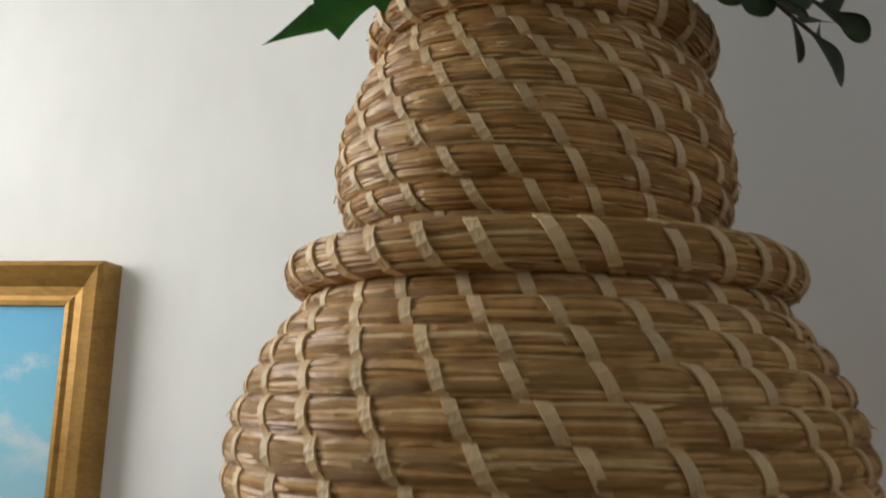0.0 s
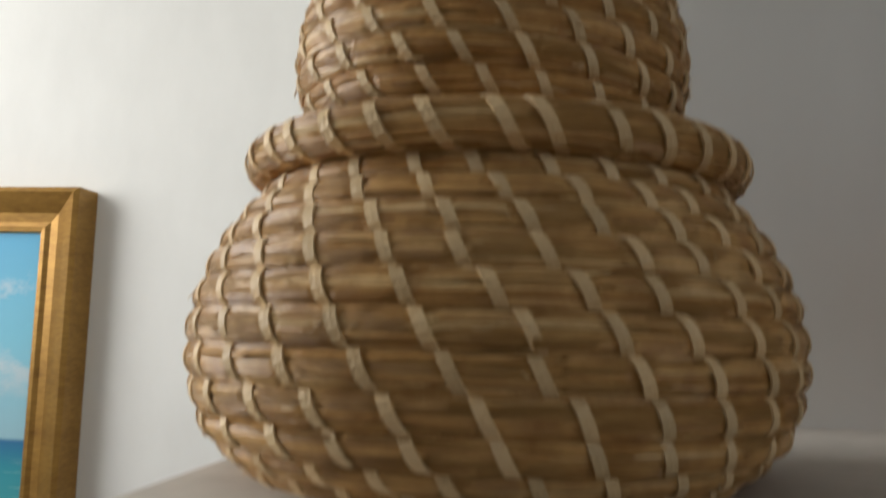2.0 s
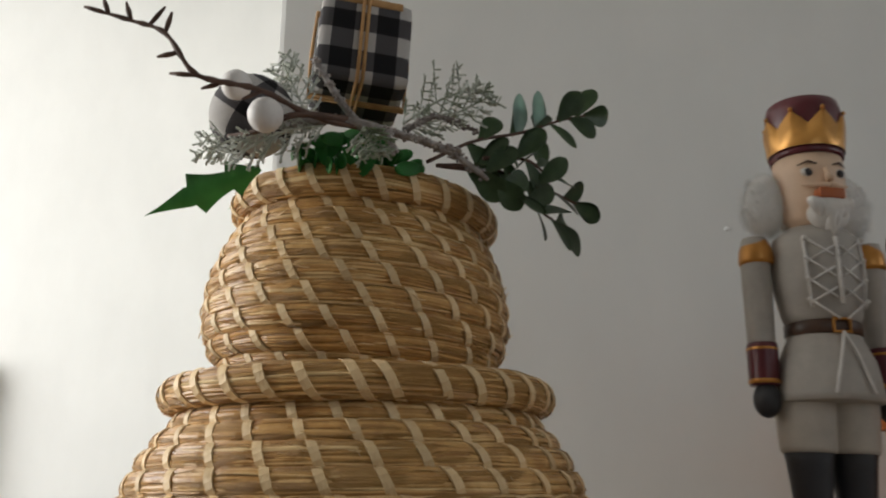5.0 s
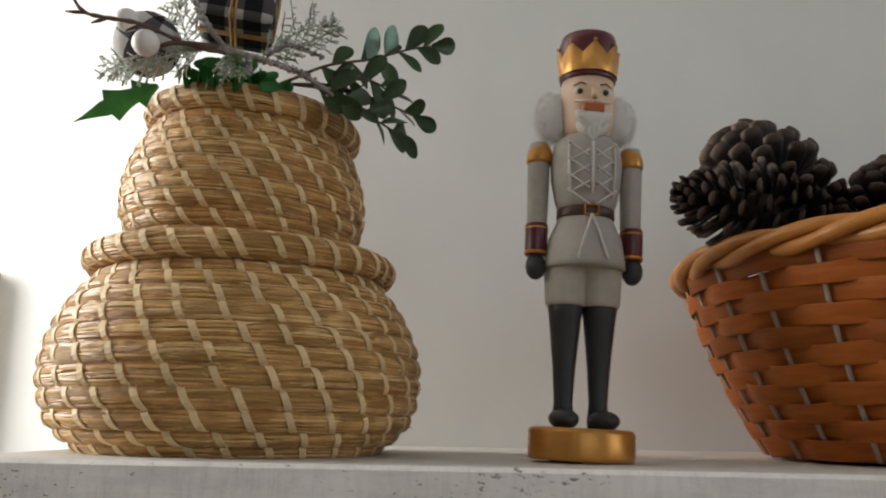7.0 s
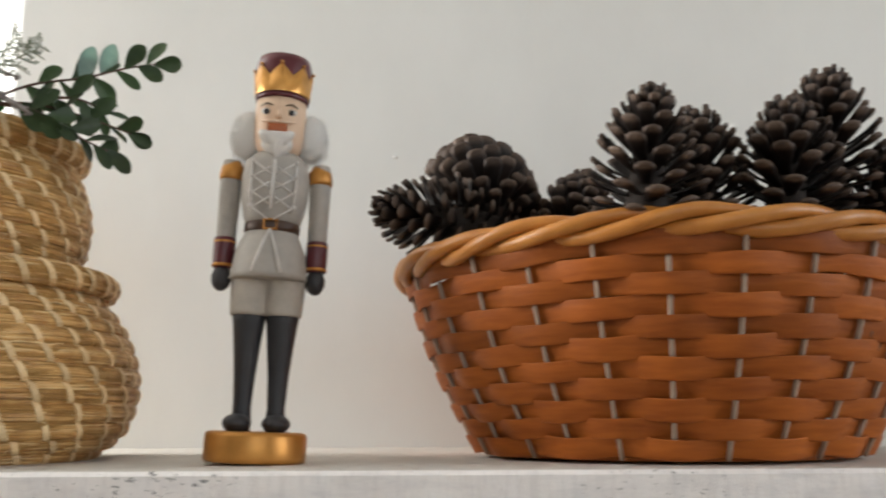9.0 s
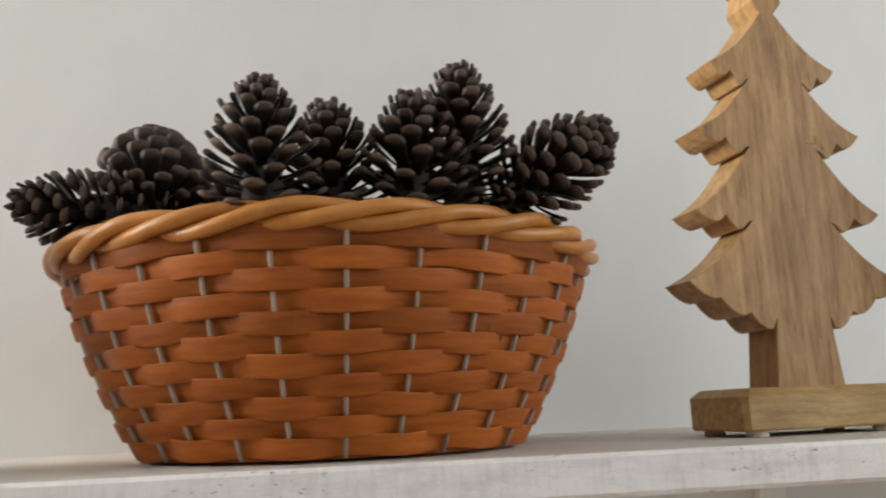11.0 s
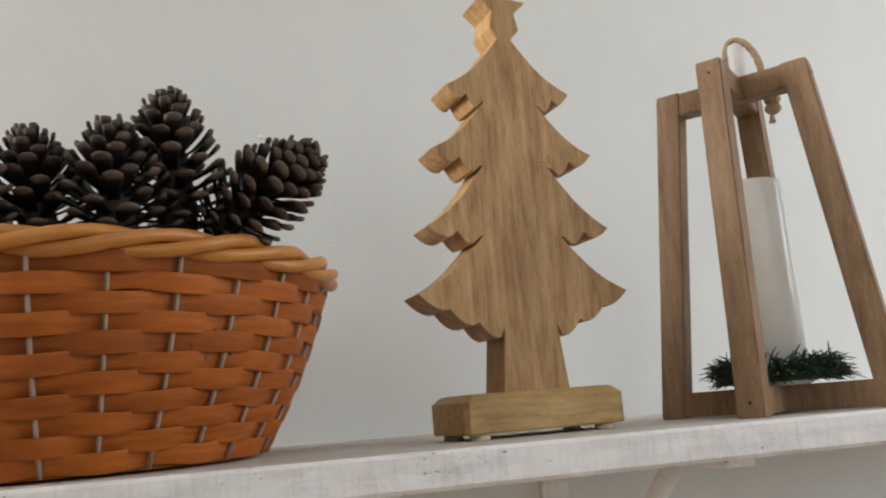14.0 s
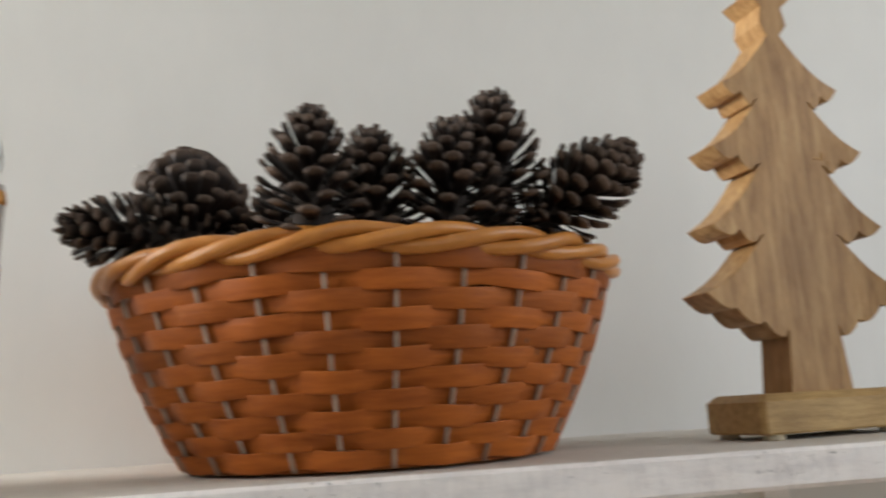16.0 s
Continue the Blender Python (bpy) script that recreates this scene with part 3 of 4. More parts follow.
def floral_pick():
    P = thing("floral_pick", (CX, CY, 0.235), "artificial winter spray of twigs, holly, boxwood and checked gift ornament", "decoration")
    inv = Matrix.Translation((-CX, -CY, -0.235))
    rnd = random.Random(5)

    def put(name, bm, mat, label="", m=None, parent=None):
        ob = part(name, bm, mat, parent or P, label)
        ob.matrix_local = inv @ m if m else inv
        return ob

    # gift box with twine
    gm = pose(-0.008, 0.292, 0.309, -6, 4, 14)
    gift = put("gift_box", rounded_box_bm((0.050, 0.046, 0.052)), PLAID, "small gift box in black and white checked cloth", gm)
    for ax_ in (0, 1):
        bm = bmesh.new()
        for off in (-0.0016, 0.0012):
            h = [(-0.0262, -0.027), (0.0262, -0.027), (0.0268, 0.0), (0.0262, 0.0272), (0.0, 0.0282), (-0.0262, 0.0272), (-0.0268, 0.0)]
            ring = [((a, off, b) if ax_ else (off - 0.001, a * 0.94, b)) for a, b in h]
            sweep(bm, ring, 0.0011, 6, True)
        t = part("twine", bm, TWINE, gift, "brown jute twine")
    bm = bmesh.new()
    for k in range(7):
        a = rnd.uniform(0, 6.28)
        d = Vector((math.cos(a), math.sin(a) * 0.6, 0))
        sweep(bm, bend([(0, 0, 0.0275), Vector((0, 0, 0.034)) + d * 0.009, Vector((0, 0, 0.029 + rnd.uniform(0, 0.012))) + d * rnd.uniform(0.014, 0.024)], 4), 0.0007, 5)
    box(bm, (-0.019, -0.0235, 0.0215), (0.019, -0.0215, 0.0262), 0.0008)
    part("twine_bow", bm, TWINE, gift, "frayed jute bow")
    # checked ball behind the berries
    bm = bmesh.new()
    bm.loops.layers.uv.new("uv")
    bmesh.ops.create_uvsphere(bm, u_segments=28, v_segments=18, radius=0.0215, calc_uvs=True)
    put("cloth_ball", bm, PLAIDBALL, "black and white checked cloth ball", pose(-0.058, 0.262, 0.262, 25, 30, 20))
    # berries
    for at, r in (((-0.0415, 0.222, 0.2435), 0.0082), ((-0.0575, 0.228, 0.262), 0.0072)):
        bm = bmesh.new()
        ball(bm, (0, 0, 0), (r, r, r), 0, 20, 14)
        put("berry", bm, BERRY, "frosted white berry", Matrix.Translation(at))
    # bare twig with buds
    main = bend([(0.005, 0.268, 0.256), (-0.022, 0.245, 0.253), (-0.042, 0.216, 0.2525), (-0.054, 0.198, 0.2475), (-0.064, 0.186, 0.246), (-0.078, 0.188, 0.2655), (-0.094, 0.19, 0.273), (-0.115, 0.19, 0.280)])
    bm = bmesh.new()
    n = len(main)
    sweep(bm, main, [0.0015 - 0.0006 * i / n + 0.0003 * math.sin(i * 1.9) for i in range(n)], 8)
    for f, d in ((0.44, (-0.010, 0, -0.003)), (0.56, (-0.012, 0, 0.001)), (0.72, (0.002, 0, 0.010)), (0.80, (0.006, 0, 0.009)), (0.86, (-0.003, 0, 0.009)), (0.93, (-0.004, 0.002, 0.009)), (0.66, (-0.009, 0, -0.002)), (0.3, (-0.008, -0.004, -0.006))):
        p = main[int(f * (n - 1))]
        sweep(bm, [p, p + Vector(d) * 0.55, p + Vector(d)], [0.0009, 0.0012, 0.0005], 6)
    low = bend([(-0.005, 0.262, 0.259), (-0.03, 0.236, 0.2505), (-0.048, 0.236, 0.2420), (-0.066, 0.25, 0.246)])
    sweep(bm, low, [0.0019 - 0.0009 * i / len(low) for i in range(len(low))], 7)
    put("bare_twig", bm, BARK, "brown twig with buds")
    # frosted twigs that cross the rim
    bm = bmesh.new()
    for pts, r in (([(-0.05, 0.262, 0.256), (-0.015, 0.258, 0.258), (0.012, 0.262, 0.253), (0.04, 0.272, 0.247), (0.062, 0.285, 0.236)], 0.0030),
                   ([(-0.004, 0.26, 0.256), (-0.015, 0.252, 0.270), (-0.026, 0.250, 0.288)], 0.0022),
                   ([(0.012, 0.258, 0.252), (0.014, 0.25, 0.241), (0.0155, 0.248, 0.236)], 0.0016),
                   ([(0.02, 0.266, 0.256), (0.036, 0.264, 0.262), (0.055, 0.272, 0.258)], 0.0018),
                   ([(0.01, 0.264, 0.254), (0.03, 0.256, 0.245), (0.048, 0.256, 0.239)], 0.0019)):
        line = bend(pts, 7)
        sweep(bm, line, [r * (1 - 0.5 * i / len(line)) * (1 + 0.22 * noise.noise((i * 0.9, r * 900, 0))) for i in range(len(line))], 8)
        for p in line:
            for _ in range(5):
                o = Vector((rnd.gauss(0, 1), rnd.gauss(0, 1), rnd.gauss(0, 1))).normalized()
                s = rnd.uniform(0.0005, 0.0013)
                ball(bm, p + o * r * 0.9, (s, s, s), 0, 5, 4)
    put("frosted_twig", bm, FROST, "twig crusted with white frost")

    # flocked fern-like sprigs
    def sprig(name, a, b, sag, width):
        bm = bmesh.new()
        a, b = Vector(a), Vector(b)
        line = bend([a, (a + b) / 2 + Vector((0, 0, sag)), b], 9)
        sweep(bm, line, 0.0006, 5)
        d = (b - a).normalized()
        side = d.cross(Vector((0, 1, 0))).normalized()
        for i, p in enumerate(line):
            f = i / (len(line) - 1)
            if i % 2:
                continue
            ln = width * (0.35 + 0.65 * math.sin(math.pi * (0.2 + 0.75 * f)))
            for s in (-1, 1):
                q = (side * s * rnd.uniform(0.5, 1.1) + d * rnd.uniform(0.5, 1.2) + Vector((0, rnd.uniform(-0.9, 0.9), 0))).normalized()
                tip = p + q * ln
                sweep(bm, [p, tip], [0.00040, 0.00028], 4)
                for g in (0.45, 0.72, 1.0):
                    base = p + q * ln * g
                    for z in (-0.9, 0.0, 0.9):
                        e = (q + side * z * s + d * z * 0.4 + Vector((0, rnd.uniform(-0.6, 0.6), 0))).normalized()
                        sweep(bm, [base, base + e * rnd.uniform(0.003, 0.0055)], [0.00032, 0.00058], 4)
        put(name, bm, FLOCK, "white flocked evergreen sprig")

    sprig("flocked_sprig", (-0.03, 0.262, 0.253), (-0.078, 0.266, 0.2500), 0.002, 0.014)
    sprig("flocked_sprig", (-0.02, 0.252, 0.252), (-0.058, 0.24, 0.232), 0.004, 0.013)
    sprig("flocked_sprig", (-0.035, 0.255, 0.250), (-0.075, 0.248, 0.2385), 0.003, 0.013)
    sprig("flocked_sprig", (0.018, 0.272, 0.262), (0.056, 0.288, 0.291), 0.003, 0.017)
    sprig("flocked_sprig", (0.022, 0.268, 0.258), (0.062, 0.275, 0.278), -0.002, 0.014)
    sprig("flocked_sprig", (-0.03, 0.262, 0.262), (-0.046, 0.27, 0.296), 0.0, 0.012)
    sprig("flocked_sprig", (0.0, 0.25, 0.250), (0.006, 0.242, 0.234), 0.001, 0.010)
    # holly leaves and moss at the neck
    put("holly_leaf", leaf_bm(0.070, 0.030, 0.30, 0.06, 2), HOLLY, "green pointed holly leaf", aim((-0.058, 0.285, 0.243), (-0.119, 0.302, 0.2255), 0.9))
    put("holly_leaf", leaf_bm(0.05, 0.032, 0.3, 0.1, 3), HOLLY, "green pointed holly leaf", aim((-0.045, 0.31, 0.242), (-0.098, 0.345, 0.243), 0.5))
    bm = bmesh.new()
    for _ in range(75):
        p = Vector((rnd.uniform(-0.040, 0.022), rnd.uniform(0.27, 0.32), rnd.uniform(0.238, 0.258)))
        d = Vector((rnd.gauss(0, 1), rnd.gauss(0, 1) - 0.6, rnd.gauss(0, 0.7) + 0.2)).normalized()
        ball(bm, p, (0.0085, 0.0008, 0.0042), 0, 10, 6, d.to_track_quat("X", "Z").to_matrix().to_4x4())
    put("green_foliage", bm, MOSS, "bright green small leaves")
    # boxwood sprigs
    stems = [
        ([(0.03, 0.285, 0.246), (0.055, 0.295, 0.262), (0.083, 0.315, 0.276), (0.106, 0.33, 0.290), (0.126, 0.345, 0.301)], 11, 0.0240),
        ([(0.035, 0.285, 0.244), (0.060, 0.295, 0.247), (0.090, 0.312, 0.243), (0.116, 0.33, 0.237)], 9, 0.0235),
        ([(0.035, 0.28, 0.242), (0.064, 0.285, 0.238), (0.088, 0.300, 0.225), (0.104, 0.314, 0.219)], 11, 0.0235),
        ([(0.06, 0.29, 0.250), (0.084, 0.305, 0.255), (0.10, 0.32, 0.249)], 6, 0.022),
    ]
    for pts, count, ln in stems:
        line = bend(pts, 8)
        bm = bmesh.new()
        sweep(bm, line, [0.0012 - 0.0006 * i / len(line) for i in range(len(line))], 6)
        stem = put("boxwood_stem", bm, BARK, "thin green brown stem")
        for k in range(count):
            f = 0.22 + 0.78 * k / (count - 1)
            i = min(int(f * (len(line) - 1)), len(line) - 2)
            p, d = line[i], (line[i + 1] - line[i]).normalized()
            out = Vector((rnd.uniform(-0.2, 0.4), rnd.uniform(-0.7, 0.5), (1 if k % 2 else -1) * rnd.uniform(0.6, 1.0)))
            q = (d * (0.75 if k < count - 1 else 3) + out * 0.85).normalized()
            leaf = part("leaf", leaf_bm(ln * rnd.uniform(0.8, 1.08), ln * rnd.uniform(0.50, 0.60), rnd.uniform(0.08, 0.25), rnd.uniform(-0.05, 0.2), 0, 0.0004, 1.55), BOXWOOD, stem)
            leaf.matrix_local = aim(p, p + q, rnd.uniform(-0.9, 0.9) + 1.2)
    for at, to in (((0.080, 0.314, 0.276), (0.085, 0.322, 0.304)), ((0.092, 0.322, 0.282), (0.097, 0.33, 0.309))):
        put("leaf", leaf_bm(0.030, 0.014, 0.15, 0.05), PALELEAF, "pale frosted leaf", aim(at, to, 1.4))


floral_pick()


# ---- nutcracker ----
def plain(name, colour, rough=0.5, metal=0.0, amount=0.2, scale=120):
    return mottled(name, tuple(c * (1 - amount) for c in colour), tuple(min(1, c * (1 + amount * 0.6)) for c in colour), scale, rough=rough, metal=metal, bump=0.12)


NUT = [plain("painted_grey_coat", (0.42, 0.385, 0.34), 0.6), plain("copper_gold_paint", (0.55, 0.25, 0.055), 0.34, 0.55), plain("maroon_paint", (0.10, 0.014, 0.02), 0.32),
       plain("charcoal_paint", (0.028, 0.027, 0.030), 0.52), plain("doll_face_paint", (0.74, 0.53, 0.37), 0.5, 0, 0.06), plain("white_doll_fibre", (0.97, 0.97, 0.96), 0.95, 0, 0.08),
       plain("pale_grey_paint", (0.70, 0.67, 0.63), 0.55), plain("brown_belt_paint", (0.065, 0.032, 0.018), 0.4), plain("cream_trouser_paint", (0.50, 0.45, 0.385), 0.6), plain("orange_mouth_paint", (0.40, 0.10, 0.02), 0.4),
       plain("gold_crown_paint", (0.72, 0.36, 0.09), 0.3, 0.5)]



def doll_hair():
    """Thin white fibre that lets light through."""
    m = bpy.data.materials.new("white_doll_fibre")
    m.use_nodes = True
    nt = m.node_tree
    nt.nodes.remove(nt.nodes["Principled BSDF"])
    a, b, mix = nt.nodes.new("ShaderNodeBsdfDiffuse"), nt.nodes.new("ShaderNodeBsdfTranslucent"), nt.nodes.new("ShaderNodeMixShader")
    for n in (a, b):
        n.inputs[0].default_value = (0.96, 0.955, 0.94, 1)
    mix.inputs[0].default_value = 0.3
    nt.links.new(a.outputs[0], mix.inputs[1]), nt.links.new(b.outputs[0], mix.inputs[2])
    nt.links.new(mix.outputs[0], nt.nodes["Material Output"].inputs[0])
    return m


NUT[5] = doll_hair()


def nutcracker(x, y):
    G, CO, MA, CH, SK, HA, PG, BE, TR, MO, CR = range(11)
    bm = bmesh.new()
    rnd = random.Random(3)
    lathe(bm, [(0.031, 0.0), (0.0325, 0.001), (0.0328, 0.003), (0.0328, 0.0165), (0.0318, 0.0188), (0.029, 0.0195)], 56, CO, squash=0.92)
    for s in (-1, 1):
        # boots and feet
        lathe(bm, [(0.0060, 0.0195), (0.0068, 0.024), (0.0058, 0.034), (0.0070, 0.055), (0.0088, 0.074), (0.0105, 0.090), (0.0115, 0.0965), (0.0106, 0.0972)], 24, CH, (s * 0.0110, 0.004, 0), 1.1)
        ball(bm, (s * 0.0125, -0.006, 0.0245), (0.0092, 0.0145, 0.0062), CH, 18, 12)
        lathe(bm, [(0.0125, 0.095), (0.0132, 0.0975), (0.0145, 0.118), (0.0142, 0.125)], 24, TR, (s * 0.0108, 0.004, 0), 1.05)
        # arms, cuffs, hands, epaulettes
        lathe(bm, [(0.0062, 0.142), (0.0066, 0.15), (0.0072, 0.18), (0.0074, 0.196), (0.006, 0.2025)], 20, G, (s * 0.0308, 0.004, 0), 1.1)
        lathe(bm, [(0.0068, 0.1265), (0.0072, 0.128), (0.0074, 0.146), (0.0070, 0.1475)], 20, MA, (s * 0.0312, 0.003, 0), 1.1)
        for z in (0.1285, 0.1445):
            lathe(bm, [(0.0071, z - 0.0012), (0.0077, z), (0.0071, z + 0.0012)], 20, CO, (s * 0.0312, 0.003, 0), 1.1)
        ball(bm, (s * 0.0314, 0.001, 0.1195), (0.0066, 0.0068, 0.0088), CH, 16, 12)
        lathe(bm, [(0.0083, 0.1885), (0.0088, 0.1905), (0.0082, 0.1965), (0.0062, 0.2015), (0.002, 0.2035)], 24, CO, (s * 0.0302, 0.004, 0), 1.05)
        # hair puffs: a soft core with many fine fibres
        hub = Vector((s * 0.0222, 0.006, 0.2225))
        ball(bm, hub, (0.0105, 0.0100, 0.0168), HA, 24, 18)
        for _ in range(2000):
            d = Vector((rnd.gauss(0, 1), rnd.gauss(0, 1), rnd.gauss(0, 1))).normalized()
            p = hub + Vector((d.x * 0.0100, d.y * 0.0095, d.z * 0.0162))
            q = hub + Vector((d.x * 0.0135, d.y * 0.0125, d.z * 0.0195)) * rnd.uniform(0.78, 1.12) + Vector((0, 0, -0.001))
            sweep(bm, [p, (p + q) / 2 + Vector((rnd.gauss(0, 0.0006), rnd.gauss(0, 0.0006), rnd.gauss(0, 0.0006))), q], [0.00013, 0.00010, 0.00004], 3, index=HA, caps=False)
        # eyes and brows
        ball(bm, (s * 0.0087, -0.0148, 0.2345), (0.0036, 0.0016, 0.0024), PG, 12, 8)
        ball(bm, (s * 0.0085, -0.0158, 0.2343), (0.0021, 0.0012, 0.0021), CH, 10, 8)
        sweep(bm, [(s * 0.0045, -0.0170, 0.2388), (s * 0.0085, -0.0162, 0.2402), (s * 0.0128, -0.0132, 0.2385)], [0.0004, 0.0006, 0.0003], 5, index=BE)
        # moustache halves
        sweep(bm, bend([(0, -0.0185, 0.2265), (s * 0.006, -0.0185, 0.2262), (s * 0.012, -0.0150, 0.2275)], 4), [0.0017, 0.0018, 0.0018, 0.0017, 0.0015, 0.0012, 0.001, 0.0008, 0.0005], 6, index=SK)
        # coat braid
        sweep(bm, [(s * 0.0145, -0.0150, 0.1995), (s * 0.0150, -0.0168, 0.182), (s * 0.0135, -0.0160, 0.1635)], 0.0008, 6, index=PG)
        for k in range(4):
            z = 0.1985 - k * 0.0105
            ball(bm, (s * 0.0148, -0.0168, z), (0.0013, 0.0012, 0.0013), PG, 8, 6)
            sweep(bm, [(s * 0.0145, -0.0168, z), (s * 0.002, -0.0200, z - 0.0095)], 0.0006, 5, index=PG)
            if k:
                sweep(bm, [(s * 0.0145, -0.0168, z - 0.002), (s * 0.002, -0.0200, z + 0.006)], 0.0006, 5, index=PG)
        sweep(bm, bend([(0, -0.0185, 0.1515), (s * 0.004, -0.0215, 0.140), (s * 0.0095, -0.0235, 0.1215)], 4), 0.0008, 5, index=PG)
    # skirt, torso, belt
    lathe(bm, [(0.0235, 0.1185), (0.0262, 0.1190), (0.0258, 0.1225), (0.0235, 0.138), (0.0185, 0.1495), (0.0172, 0.153)], 40, G, squash=0.9)
    lathe(bm, [(0.0172, 0.155), (0.0200, 0.162), (0.0228, 0.176), (0.0235, 0.19), (0.0215, 0.2015), (0.0150, 0.2075), (0.010, 0.2085)], 40, G, squash=0.84)
    lathe(bm, [(0.0178, 0.1510), (0.0188, 0.1520), (0.0188, 0.1572), (0.0178, 0.1582)], 36, BE, squash=0.9)
    sweep(bm, [(-0.0042, -0.0175, 0.1516), (0.0042, -0.0175, 0.1516), (0.0042, -0.0175, 0.1580), (-0.0042, -0.0175, 0.1580)], 0.0009, 6, True, CO)
    sweep(bm, [(0, -0.0192, 0.199), (0, -0.0205, 0.165)], 0.0011, 6, index=PG)
    # head
    lathe(bm, [(0.0125, 0.2065), (0.0155, 0.211), (0.0172, 0.220), (0.0176, 0.234), (0.0174, 0.2465)], 36, SK, squash=0.98)
    sweep(bm, [(0, -0.0172, 0.2365), (0, -0.0192, 0.2318), (0, -0.0205, 0.2292)], [0.0012, 0.0018, 0.0024], 8, index=SK)
    box(bm, (-0.0066, -0.0215, 0.2188), (0.0066, -0.0150, 0.2243), 0.0006, MO)
    # beard of wavy locks
    for k in range(34):
        a = rnd.uniform(-1, 1)
        z0, z1 = 0.2195 - 0.001 * abs(a), 0.1985 + 0.010 * abs(a) ** 1.4 + rnd.uniform(0, 0.004)
        px = a * 0.0112
        line = [(px * (1 - 0.45 * f) + 0.0008 * math.sin(f * 9 + k), -0.0172 - 0.004 * math.sin(math.pi * min(1, f + 0.15)) + 0.001 * abs(a), z0 + (z1 - z0) * f) for f in (0, 0.2, 0.4, 0.6, 0.8, 1)]
        sweep(bm, line, [0.0018, 0.0022, 0.0021, 0.0019, 0.0015, 0.0006], 6, index=PG)
    ball(bm, (0, -0.0150, 0.2115), (0.0110, 0.0056, 0.0082), PG, 14, 10)
    # hat and pointed crown
    lathe(bm, [(0.0178, 0.2455), (0.0185, 0.2465), (0.0186, 0.2482), (0.0180, 0.249)], 40, MA)
    lathe(bm, [(0.0182, 0.2485), (0.0192, 0.262), (0.0193, 0.272), (0.0180, 0.2775), (0.0120, 0.2800), (0.002, 0.2806)], 48, MA)
    n = 96
    low, high, top = [], [], []
    for i in range(n):
        t = 2 * math.pi * i / n - math.pi / 2
        peak = abs(((i * 8 / n) % 1) - 0.5) * 2
        h = 0.2605 + 0.0085 * peak
        c, s_ = math.cos(t), math.sin(t)
        low.append(bm.verts.new((0.0192 * c, 0.0192 * s_, 0.2492)))
        high.append(bm.verts.new((0.0206 * c, 0.0206 * s_, h)))
        top.append(bm.verts.new((0.0190 * c, 0.0190 * s_, h - 0.0003)))
    for i in range(n):
        j = (i + 1) % n
        for a, b in ((low, high), (high, top)):
            bm.faces.new((a[i], a[j], b[j], b[i])).material_index = CR
    for k in range(8):
        t = 2 * math.pi * k / 8 - math.pi / 2
        ball(bm, (0.0205 * math.cos(t), 0.0205 * math.sin(t), 0.2695), (0.0012, 0.0012, 0.0012), CO, 8, 6)
    ob = part("nutcracker_figure", bm, NUT)
    ob.matrix_world = pose(x, y, 0.0010, 0, 2.1, 6)
    tagged(ob, "painted wooden nutcracker in grey coat and gold crown on copper base", "nutcracker")


nutcracker(0.2237, 0.292)

# ---- woven splint basket ----
BX, BY, RT, RB, BH = 0.517, 0.388, 0.1955, 0.139, 0.133


